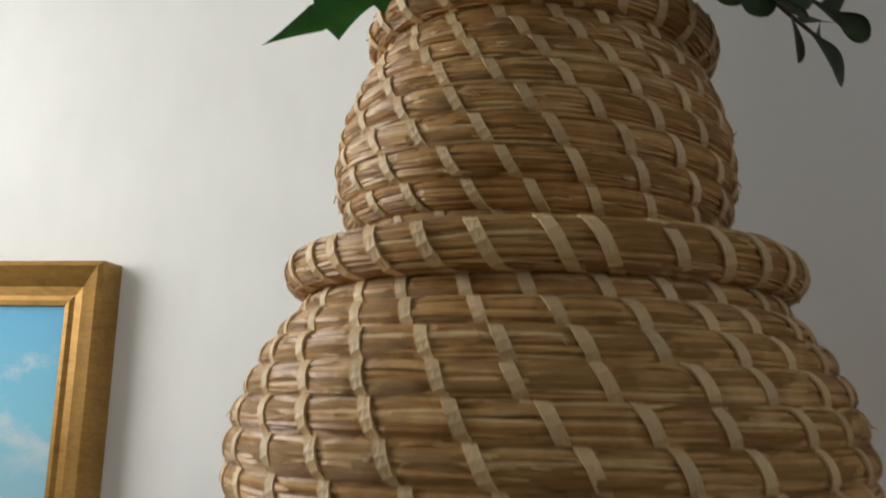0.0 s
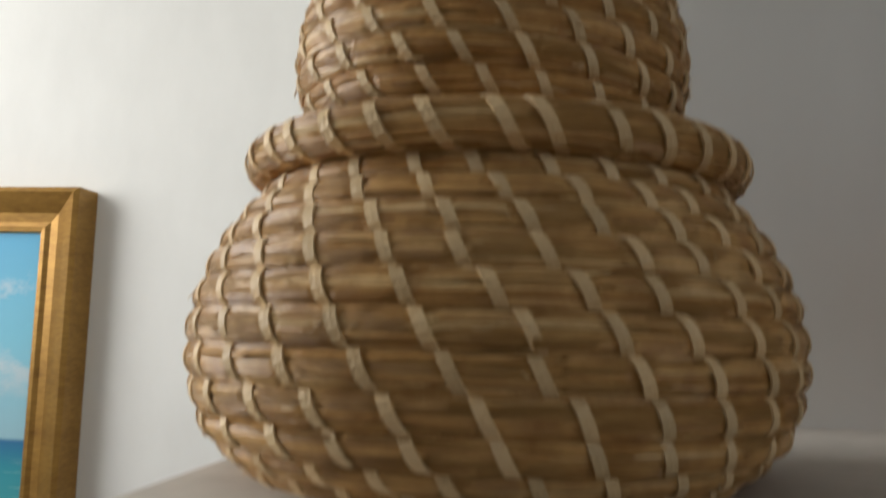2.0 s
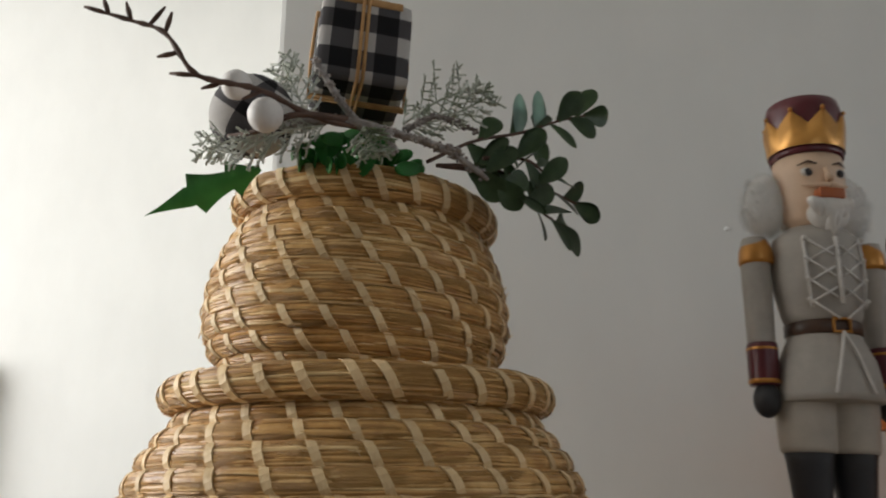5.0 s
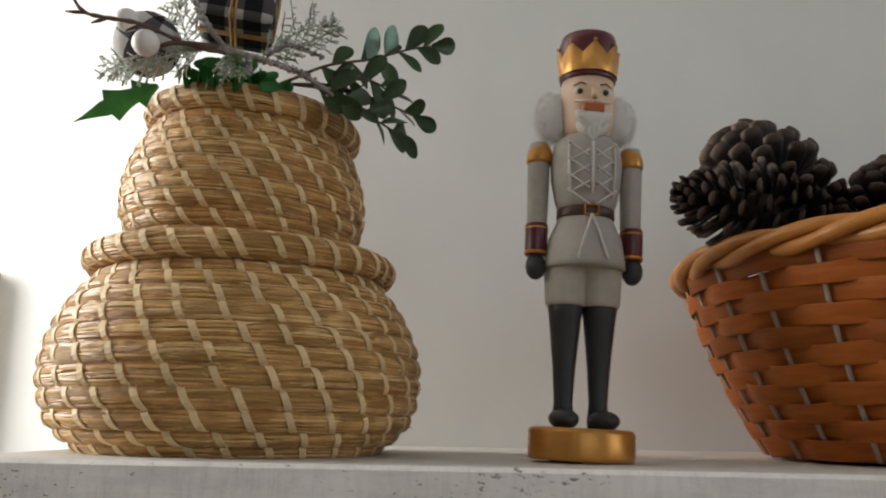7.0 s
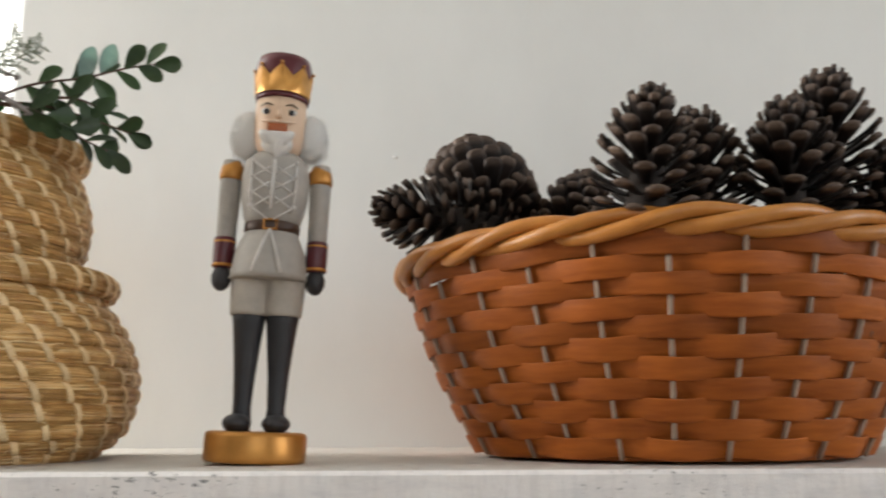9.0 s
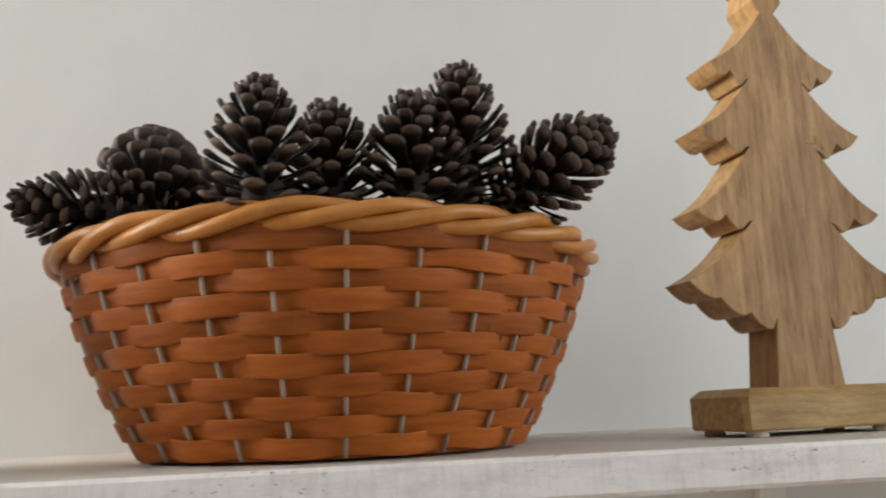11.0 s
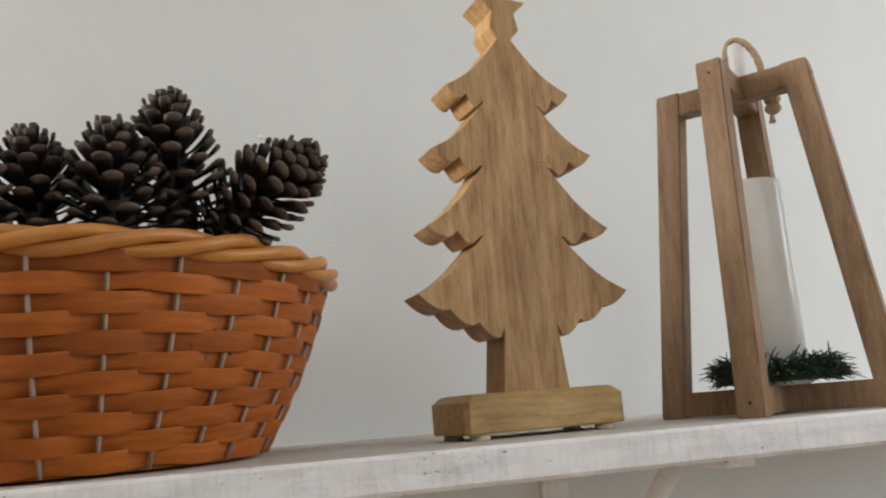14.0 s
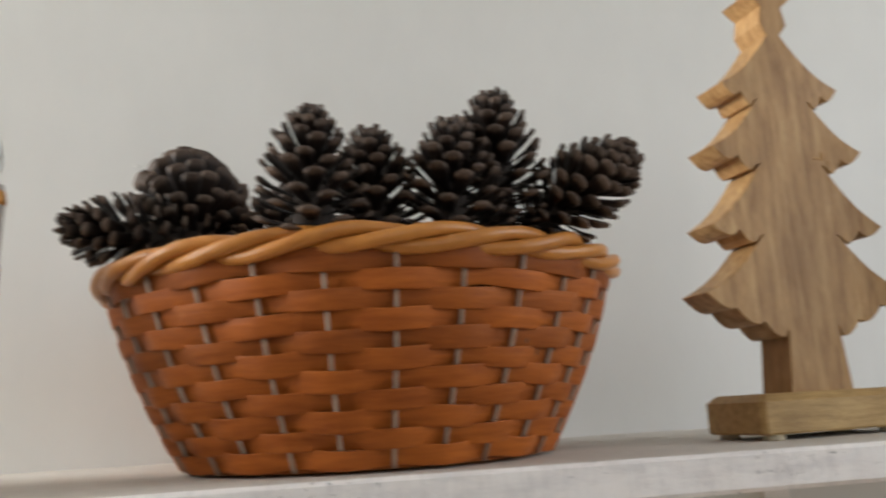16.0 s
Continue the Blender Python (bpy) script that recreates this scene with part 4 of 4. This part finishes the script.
def woven_basket():
    ob = thing("woven_basket", (BX, BY, 0), "round orange stained woven splint basket filled with pine cones", "basket")
    stakes, rows = 28, 11
    rnd = random.Random(8)

    def radius(z):
        f = z / BH
        return RB + (RT - RB) * (f + 0.10 * math.sin(math.pi * f))

    for k in range(stakes):
        t = 2 * math.pi * k / stakes
        bm = bmesh.new()
        line = [((radius(z) + 0.0002) * math.cos(t), (radius(z) + 0.0002) * math.sin(t), z) for z in np.linspace(0.003, BH + 0.001, 8)]
        sweep(bm, line, 0.0017, 6, flat=0.8)
        part("stake", bm, STAKE, ob, "grey reed stake")
    step = (BH - 0.004) / rows
    for n in range(rows):
        z0 = 0.004 + step * (n + 0.5)
        bm = bmesh.new()
        m, rings = stakes * 10, []
        hgt = step * 0.565
        for i in range(m):
            t = 2 * math.pi * i / m
            ph = (stakes / 2) * t + math.pi * n
            wob = math.cos(ph)
            amp = 0.0034
            jig = noise.noise((math.cos(t) * 5, math.sin(t) * 5, n * 2.3))
            off = amp * wob + 0.0005 * jig
            zz = z0 + 0.0013 * jig + 0.0016 * noise.noise((math.cos(t) * 4, math.sin(t) * 4, 0.7 + n * 0.12)) - 0.0007 * wob
            hh = hgt * (1 + 0.13 * noise.noise((t * 3, n * 5.1, 0.5)))
            if n == 9:
                hh *= 1 - 0.10 * math.exp(-((t - 3.80) / 0.11) ** 2) - 0.20 * math.exp(-((t - 5.00) / 0.09) ** 2)  # splints that have slipped and left gaps
            q = (math.cos(t), math.sin(t))
            ring = []
            for a, o in ((-1, 0), (-0.97, 0.0006), (-0.88, 0.0008), (0, 0.0009), (0.88, 0.0008), (0.97, 0.0006), (1, 0), (0.9, -0.0004), (-0.9, -0.0004)):
                r = radius(max(0, zz + a * hh)) + off + o
                ring.append(bm.verts.new((r * q[0], r * q[1], max(0.0006, zz + a * hh))))
            rings.append(ring)
        for i in range(m):
            a, b = rings[i], rings[(i + 1) % m]
            for j in range(9):
                bm.faces.new((a[j], b[j], b[(j + 1) % 9], a[(j + 1) % 9]))
        part("weaver", bm, SPLINT, ob, "flat orange stained splint")
    # rim: three canes laid round each other
    for k in range(3):
        bm = bmesh.new()
        line = []
        for i in range(300):
            t = 2 * math.pi * i / 300
            ph = 8 * t + 2 * math.pi * k / 3
            r = RT + 0.0012 + 0.0062 * math.cos(ph)
            line.append((r * math.cos(t), r * math.sin(t), BH + 0.0055 + 0.0055 * math.sin(ph) + 0.0016 * noise.noise((math.cos(t) * 3, math.sin(t) * 3, 4))))
        sweep(bm, line, [0.0052 + 0.0007 * noise.noise((i * 0.2, k, 0)) for i in range(300)], 9, True, flat=0.9)
        part("rim_cane", bm, RIMWOOD, ob, "honey coloured twisted rim cane")
    bm = bmesh.new()
    lathe(bm, [(0.001, 0.002), (RB - 0.003, 0.002), (RB - 0.003, 0.006), (0.001, 0.006)], 56)
    part("basket_bottom", bm, SPLINT, ob)


woven_basket()


# ---- pine cones ----
def pine_cone(shut=0.0):
    """Scales in a spiral round a core; shut folds them towards the tip."""
    ob = thing("pine_cone", (0, 0, 0), "dry brown open pine cone standing in the woven basket", "pine cone", "pine cones in the basket")
    L, W = 0.093, 0.034
    bm = bmesh.new()
    lathe(bm, [(0.004, 0.0), (0.011, 0.006), (0.014, 0.03), (0.009, 0.07), (0.003, L * 0.96)], 14)
    part("core", bm, CORE, ob)
    # one scale: a wedge that widens to a thick, rhombic lip with a small spike
    bm = bmesh.new()
    rows = []
    for f, w, h, lift in ((0.0, 0.13, 0.05, 0.0), (0.45, 0.17, 0.05, 0.03), (0.72, 0.23, 0.08, 0.10), (0.90, 0.285, 0.12, 0.19), (1.0, 0.26, 0.13, 0.26), (1.04, 0.19, 0.08, 0.29)):
        rows.append([bm.verts.new((f, s * w, lift + z * h)) for s, z in ((-1, 0), (-0.5, 0.9), (0, 1.15), (0.5, 0.9), (1, 0), (0.5, -0.8), (-0.5, -0.8))])
    for a, b in zip(rows, rows[1:]):
        for j in range(7):
            bm.faces.new((a[j], a[(j + 1) % 7], b[(j + 1) % 7], b[j]))
    tip = bm.verts.new((1.06, 0, 0.31))
    for j in range(7):
        bm.faces.new((rows[-1][j], rows[-1][(j + 1) % 7], tip))
    bm.faces.new(rows[0][::-1])
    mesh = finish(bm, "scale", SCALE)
    rnd = random.Random(12)
    count = 118
    for k in range(count):
        f = (k + 0.5) / count
        z = L * (0.02 + 0.93 * f)
        ang = k * radians(137.508)
        out = W * (math.sin(math.pi * (0.17 + 0.67 * f)) ** 0.8) * (1.05 if f < 0.5 else 1.0) * rnd.uniform(0.93, 1.05)
        size = max(0.013, out * (1.0 + 0.006 * shut))
        pitch = radians(-24 + 92 * f ** 1.15 + shut * (1 - f)) + rnd.uniform(-0.09, 0.09)
        s = new("scale", mesh)
        s.parent = ob
        m = Matrix.Translation((0, 0, z)) @ Matrix.Rotation(ang, 4, "Z") @ Matrix.Rotation(-pitch, 4, "Y") @ Matrix.Translation((0.003, 0, 0))
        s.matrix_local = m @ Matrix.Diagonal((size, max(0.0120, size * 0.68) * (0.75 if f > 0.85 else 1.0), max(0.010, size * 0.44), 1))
    return ob


CONES = [  # base, tip direction, turn, size
    ((0.471, 0.240, 0.122), (-0.03, -0.44, 1.0), 10, 1.0), ((0.600, 0.268, 0.144), (-0.07, -0.34, 1.0), 70, 1.02), ((0.562, 0.250, 0.115), (-0.02, -0.30, 1.0), 150, 1.04),
    ((0.617, 0.260, 0.155), (0.72, -0.26, 0.50), 200, 0.87), ((0.388, 0.345, 0.171), (-0.16, 0.72, 0.60), 24, 1.24), ((0.395, 0.350, 0.168), (-0.90, -0.20, 0.12), 40, 0.95),
    ((0.516, 0.262, 0.118), (-0.07, -0.23, 1.0), 260, 1.0), ((0.430, 0.335, 0.125), (0.30, 0.24, 0.85), 330, 0.92), ((0.52, 0.43, 0.11), (0.2, 0.3, 1.0), 300, 1.0), ((0.635, 0.39, 0.10), (0.1, 0.2, 1.0), 30, 1.0),
    ((0.505, 0.264, 0.090), (-0.90, 0.36, 0.02), 80, 0.9), ((0.625, 0.272, 0.090), (-0.95, -0.25, 0.0), 120, 0.9), ((0.404, 0.312, 0.052), (-0.05, 0.0, 1.0), 15, 0.9),
]
OPEN, SHUT = pine_cone(), pine_cone(30.0)
for n, (base, tip, turn, size) in enumerate(CONES):
    m = Matrix.Translation(base) @ Vector(tip).to_track_quat("Z", "Y").to_matrix().to_4x4() @ pose(0, 0, 0, 0, 0, turn)
    cone = OPEN if n == 0 else SHUT if n == 3 else copy_thing(OPEN, m)
    cone.matrix_world = m @ Matrix.Scale(size, 4)


# ---- wooden tree ----
def wooden_tree():
    ob = thing("wooden_tree", (0, 0, 0), "carved mango wood Christmas tree with a star on a block base", "ornament", "", pose(0.869, 0.331, 0, 0, 0, 6.3))
    half = 0.0178
    # tiers from the bottom: tip height, tip reach, notch height, notch reach
    tiers = [(0.115, 0.0965, 0.163, 0.036), (0.170, 0.0845, 0.223, 0.031), (0.236, 0.0752, 0.280, 0.025), (0.292, 0.0590, 0.3385, 0.0068)]

    def side(s):
        pts = [(s * 0.0300, 0.034), (s * 0.0245, 0.088)]
        low = 0.0235
        for n, (zt, rt, zn, rn) in enumerate(tiers):
            # scalloped lower edge from the notch out to the tip
            z0 = 0.083 if n == 0 else tiers[n - 1][2]
            lobes = 3 if n == 0 else 2
            for k in range(1, lobes * 5 + 1):
                f = k / (lobes * 5)
                dip = abs(math.sin(math.pi * f * lobes)) ** 0.75 * (0.0085 if n == 0 else 0.0120) * (1 - 0.6 * f) * min(1, 4 * f if n else 1)
                if f < 1:
                    pts.append((s * (low + (rt - low) * f ** 1.05), z0 + (zt - z0) * f ** 1.25 - dip))
            pts.append((s * rt, zt))
            # concave upper edge back to the next notch
            for k in range(1, 9):
                f = k / 8
                pts.append((s * (rt + (rn - rt) * f), zt + (zn - zt) * f - 0.0065 * math.sin(math.pi * f)))
            low = rn
        return pts

    star = []
    for k in range(11):
        a = radians(-90 + 36 * k)
        r = 0.0240 if k % 2 else 0.0112
        star.append((0.0015 + r * math.cos(a), 0.3685 + r * math.sin(a)))
    star = [p for p in star if p[1] > 0.3575 or abs(p[0]) > 0.0115]
    right, left = side(1), side(-1)
    outline = right + sorted((p for p in star if p[0] > 0.001), key=lambda p: p[1]) + [(0.0015, 0.3925)] + sorted((p for p in star if p[0] < -0.001), key=lambda p: -p[1]) + left[::-1]
    bm = bmesh.new()
    n = len(outline)

    def ring(y, inset):
        made = []
        for i, (x, z) in enumerate(outline):
            (xa, za), (xb, zb) = outline[i - 1], outline[(i + 1) % n]
            d = math.hypot(xb - xa, zb - za) or 1
            made.append(bm.verts.new((x - inset * (zb - za) / d, y, z + inset * (xb - xa) / d)))
        return made

    rings = [ring(-half, 0.0006), ring(-half + 0.0007, 0), ring(half - 0.0007, 0), ring(half, 0.0006)]
    for a, b in zip(rings, rings[1:]):
        for i in range(n):
            bm.faces.new((a[i], a[(i + 1) % n], b[(i + 1) % n], b[i]))
    for tri in tessellate_polygon([[Vector((x, z, 0)) for x, z in outline]]):
        for cap in (rings[0], rings[-1]):
            bm.faces.new([cap[i] for i in tri])
    part("tree_silhouette", bm, TREEWOOD, ob, "carved tree with scalloped tiers", False)
    # base: a block with its long top edges and its upright corners planed off
    bm = bmesh.new()
    x0, x1, y0, y1, cut, top = -0.071, 0.0715, -0.033, 0.042, 0.006, 0.0352
    plan = [(x0 + 0.003, y0), (x1 - 0.005, y0), (x1, y0 + 0.005), (x1, y1 - 0.005), (x1 - 0.005, y1), (x0 + 0.003, y1), (x0, y1 - 0.004), (x0, y0 + 0.004)]
    mx, my = (x0 + x1) / 2, (y0 + y1) / 2

    def level(z, inset):
        return [bm.verts.new((x - math.copysign(min(inset, abs(x - mx)), x - mx), y - math.copysign(inset, y - my), z)) for x, y in plan]

    levels = [level(0.0045, 0.0012), level(0.0060, 0.0), level(top - cut, 0.0), level(top - 0.0008, cut * 0.9), level(top, cut * 1.2)]
    for a, b in zip(levels, levels[1:]):
        for k in range(8):
            bm.faces.new((a[k], a[(k + 1) % 8], b[(k + 1) % 8], b[k]))
    bm.faces.new(levels[0][::-1]), bm.faces.new(levels[-1])
    part("base", bm, BASEWOOD, ob, "planed wooden block", False)
    for x in (-0.056, 0.056):
        for y in (-0.022, 0.031):
            bm = bmesh.new()
            lathe(bm, [(0.0075, 0), (0.008, 0.0005), (0.008, 0.0045), (0.0075, 0.0048)], 20, 0, (x, y, 0))
            part("felt_foot", bm, FELT, ob, "cream felt pad")
    # knot hole beside a notch
    bm = bmesh.new()
    for x, z, rx, rz in ((0.0330, 0.2305, 0.0026, 0.0042), (0.0265, 0.2280, 0.0042, 0.0013), (0.0385, 0.2245, 0.0012, 0.0030)):
        ball(bm, (x, -half, z), (rx, 0.0007, rz), 0, 14, 8)
    part("knot", bm, TWINE, ob, "dark knot in the wood")


wooden_tree()


# ---- lantern ----
def beam(bm, a, b, w, d):
    """A square bar whose faces follow x and y, from a to b, cut level at both ends."""
    ends = [[bm.verts.new(Vector(p) + Vector((sx * w / 2, sy * d / 2, 0))) for sx, sy in ((-1, -1), (1, -1), (1, 1), (-1, 1))] for p in (a, b)]
    for j in range(4):
        bm.faces.new((ends[0][j], ends[0][(j + 1) % 4], ends[1][(j + 1) % 4], ends[1][j]))
    bm.faces.new(ends[0][::-1]), bm.faces.new(ends[1])
    bmesh.ops.bevel(bm, geom=bm.edges[:], offset=0.0012, segments=2, affect="EDGES")


def rail(bm, a, b, w, h):
    a, b = Vector(a), Vector(b)
    d = (b - a).normalized()
    s = d.cross(Vector((0, 0, 1))).normalized()
    ends = [[bm.verts.new(p + s * k * w / 2 + Vector((0, 0, l * h / 2))) for k, l in ((-1, -1), (1, -1), (1, 1), (-1, 1))] for p in (a, b)]
    for j in range(4):
        bm.faces.new((ends[0][j], ends[0][(j + 1) % 4], ends[1][(j + 1) % 4], ends[1][j]))
    bm.faces.new(ends[0][::-1]), bm.faces.new(ends[1])
    bmesh.ops.bevel(bm, geom=bm.edges[:], offset=0.0010, segments=2, affect="EDGES")


LX, LY, LYAW = 1.094, 0.312, -51.0


def lantern():
    """Two tapered frames that cross at right angles over the candle."""
    ob = thing("candle_lantern", (0, 0, 0), "open brown wooden candle lantern of crossed frames with rope handle", "lantern", "", pose(LX, LY, 0, 0, 0, LYAW))
    H, W, BAR = 0.307, 0.0228, 0.023
    for axis, B, T, thick in ((0, 0.1035, 0.0690, 0.0205), (1, 0.0905, 0.068, 0.0218)):
        B, T = B - W / 2, T - W / 2

        def at(along, z):
            return (along, 0, z) if axis == 0 else (0, along, z)

        for s in (-1, 1):
            bm = bmesh.new()
            beam(bm, at(s * B, 0), at(s * T, H), *((W, thick) if axis == 0 else (thick, W)))
            post = part("post", bm, LANTERNWOOD, ob, "", False)
            bm = bmesh.new()
            for z in (0.012, H - 0.012):
                reach = B + (T - B) * z / H + W / 2
                ball(bm, at(s * reach, z), (0.0013, 0.0013, 0.0013), 0, 8, 6)
            part("nail", bm, CORE, post, "dark nail head")
        for z in (BAR / 2 + 0.0005, H - BAR / 2 - 0.0007):
            reach = B + (T - B) * z / H - W / 2 + 0.002
            bm = bmesh.new()
            rail(bm, at(-reach, z + 0.0006 * axis), at(reach, z + 0.0006 * axis), thick - 0.002, BAR - 0.001)
            part("cross_bar", bm, LANTERNWOOD, ob, "", False)
    # rope handle that loops over a pale plug and ends in a knot behind the top bars
    bm = bmesh.new()
    path = bend([(-0.004, 0.010, 0.300), (-0.003, 0.006, 0.330), (0.004, 0.002, 0.3455), (0.016, 0.004, 0.3425), (0.0245, 0.010, 0.326), (0.026, 0.018, 0.306), (0.026, 0.030, 0.292), (0.026, 0.036, 0.282)], 7)
    for k in range(3):
        line = []
        for i, p in enumerate(path):
            a = i * 0.9 + k * 2.094
            line.append(p + Vector((math.cos(a) * 0.0017, math.sin(a) * 0.0017, 0)))
        sweep(bm, line, 0.0020, 7)
    part("rope_handle", bm, ROPE, ob, "twisted jute rope handle")
    bm = bmesh.new()
    for p in ((0.027, 0.036, 0.291), (0.0265, 0.036, 0.282)):
        ball(bm, p, (0.0078, 0.0068, 0.0060), 0, 14, 10)
    for k in range(9):
        a = k * 0.7
        sweep(bm, [(0.025, 0.036, 0.279), (0.024 + 0.003 * math.cos(a), 0.036 + 0.003 * math.sin(a), 0.268)], [0.0013, 0.0005], 5)
    part("rope_knot", bm, ROPE, ob, "frayed rope knot")
    bm = bmesh.new()
    lathe(bm, [(0.0065, H), (0.0074, H + 0.001), (0.0072, H + 0.030), (0.0062, H + 0.0335)], 24, 0, (0.008, 0.002, 0))
    part("plug", bm, BERRY, ob, "pale plug under the handle")


lantern()


def candle():
    ob = thing("pillar_candle", (0, 0, 0), "unlit white wax pillar candle standing in the lantern", "candle", "", pose(LX + 0.003, LY + 0.001, 0.0232, 0, 0, LYAW))
    bm = bmesh.new()
    lathe(bm, [(0.0272, 0), (0.028, 0.0012), (0.028, 0.1785), (0.0275, 0.1820), (0.025, 0.1833), (0.012, 0.1810), (0.002, 0.1800)], 56)
    part("wax", bm, WAX, ob)
    bm = bmesh.new()
    sweep(bm, [(0, 0, 0.1795), (0.0006, 0, 0.1815), (0.0, 0, 0.1827)], 0.0009, 6)
    part("wick", bm, FELT, ob, "pale unburnt wick")


candle()


def wreath():
    ob = thing("candle_wreath", (0, 0, 0), "dark green artificial pine wreath round the candle foot", "wreath", "", pose(LX + 0.003, LY + 0.001, 0.0232, 0, 0, LYAW))
    rnd = random.Random(21)
    bm = bmesh.new()
    sweep(bm, [(0.044 * math.cos(a), 0.040 * math.sin(a), 0.006) for a in np.linspace(0, 6.283, 40)[:-1]], 0.0025, 6, True)
    part("wire_ring", bm, NEEDLE, ob)
    bm = bmesh.new()
    for k in range(1100):
        a = rnd.uniform(0, 6.283)
        p = Vector(((0.044 + rnd.uniform(-0.007, 0.007)) * math.cos(a), (0.040 + rnd.uniform(-0.006, 0.006)) * math.sin(a), rnd.uniform(0.003, 0.019)))
        d = Vector((math.cos(a) * rnd.uniform(-0.6, 1.4) + rnd.gauss(0, 0.6), math.sin(a) * rnd.uniform(-0.6, 1.4) + rnd.gauss(0, 0.6), rnd.uniform(-0.25, 1.1))).normalized()
        ln = rnd.uniform(0.010, 0.021) * (1.35 if rnd.random() < 0.06 else 1)
        q = p + d * ln + Vector((0, 0, -0.15 * ln))
        if q.z < 0.001:
            q.z = 0.001
        if math.hypot(q.x, q.y) < 0.030:
            continue
        sweep(bm, [p, (p + q) / 2 + Vector((0, 0, ln * 0.12)), q], [0.0007, 0.0008, 0.0003], 4, caps=False)
    tagged(part("needles", bm, NEEDLE, ob), kind="stuff")


wreath()


# ---- painting on the far wall ----
def seascape():
    """Oil colours: blue sky with white cloud over a teal sea, with brush relief."""
    m, nt, b = material("seascape_oil_paint", 0.45, 0, 0.4)
    sep = nt.nodes.new("ShaderNodeSeparateXYZ")
    v = coords(nt, (1, 1, 1))
    nt.links.new(v, sep.inputs[0])
    height = nt.nodes.new("ShaderNodeMapRange")
    height.inputs[1].default_value, height.inputs[2].default_value = -0.55, 0.26
    nt.links.new(sep.outputs[2], height.inputs[0])
    brush = noise_of(nt, coords(nt, (9, 1, 30)), 1.0, 5)
    base = ramp(nt, height.outputs[0], [(0.0, (0.45, 0.36, 0.24)), (0.16, (0.10, 0.40, 0.38)), (0.40, (0.03, 0.27, 0.34)), (0.468, (0.02, 0.14, 0.30)), (0.476, (0.28, 0.48, 0.56)), (0.72, (0.16, 0.46, 0.60)), (1.0, (0.03, 0.30, 0.52))])
    cloud = ramp(nt, noise_of(nt, coords(nt, (5.5, 1, 8)), 1.0, 6), [(0.50, (0, 0, 0)), (0.62, (0.85, 0.85, 0.85))])
    above = ramp(nt, height.outputs[0], [(0.52, (0, 0, 0)), (0.66, (1, 1, 1)), (0.88, (1, 1, 1)), (0.97, (0.2, 0.2, 0.2))])
    foam = ramp(nt, noise_of(nt, coords(nt, (6, 1, 60)), 1.0, 5), [(0.60, (0, 0, 0)), (0.70, (0.6, 0.6, 0.6))])
    below = ramp(nt, height.outputs[0], [(0.05, (1, 1, 1)), (0.40, (0.5, 0.5, 0.5)), (0.45, (0, 0, 0))])
    c = blend(nt, blend(nt, 1.0, cloud, above, "MULTIPLY"), base, (0.50, 0.56, 0.59))
    c = blend(nt, blend(nt, 1.0, foam, below, "MULTIPLY"), c, (0.55, 0.66, 0.64))
    nt.links.new(c, b.inputs["Base Color"])
    relief(nt, b, brush, 0.4, 0.002)
    return m


def painting():
    ob = thing("framed_painting", (0, 0, 0), "seascape oil painting in a wide gilt frame on the white wall", "painting", "", pose(0, 0, 0))
    x1, x0, z1, z0, y = -0.941, -1.83, 0.345, -0.62, FAR_Y
    sect = [(0.0, 0.0), (0.0, 0.068), (0.010, 0.074), (0.022, 0.068), (0.030, 0.064), (0.052, 0.052), (0.070, 0.048), (0.080, 0.052), (0.090, 0.050), (0.093, 0.038), (0.093, 0.0)]
    corners = [((x0, z0), (1, 1)), ((x1, z0), (-1, 1)), ((x1, z1), (-1, -1)), ((x0, z1), (1, -1))]
    for k in range(4):
        bm = bmesh.new()
        ends = [[bm.verts.new((c[0] + d[0] * o, y - h - 0.0005, c[1] + d[1] * o)) for o, h in sect] for c, d in (corners[k], corners[(k + 1) % 4])]
        for j in range(len(sect)):
            i = (j + 1) % len(sect)
            bm.faces.new((ends[0][j], ends[0][i], ends[1][i], ends[1][j]))
        bm.faces.new(ends[0]), bm.faces.new(ends[1][::-1])
        part("frame_rail", bm, GOLD, ob, "gilt moulded rail", False)
    bm = bmesh.new()
    box(bm, (x0 + 0.088, y - 0.040, z0 + 0.088), (x1 - 0.088, y - 0.030, z1 - 0.088))
    part("canvas", bm, seascape(), ob, "painted blue sky, clouds and teal sea", False)


painting()
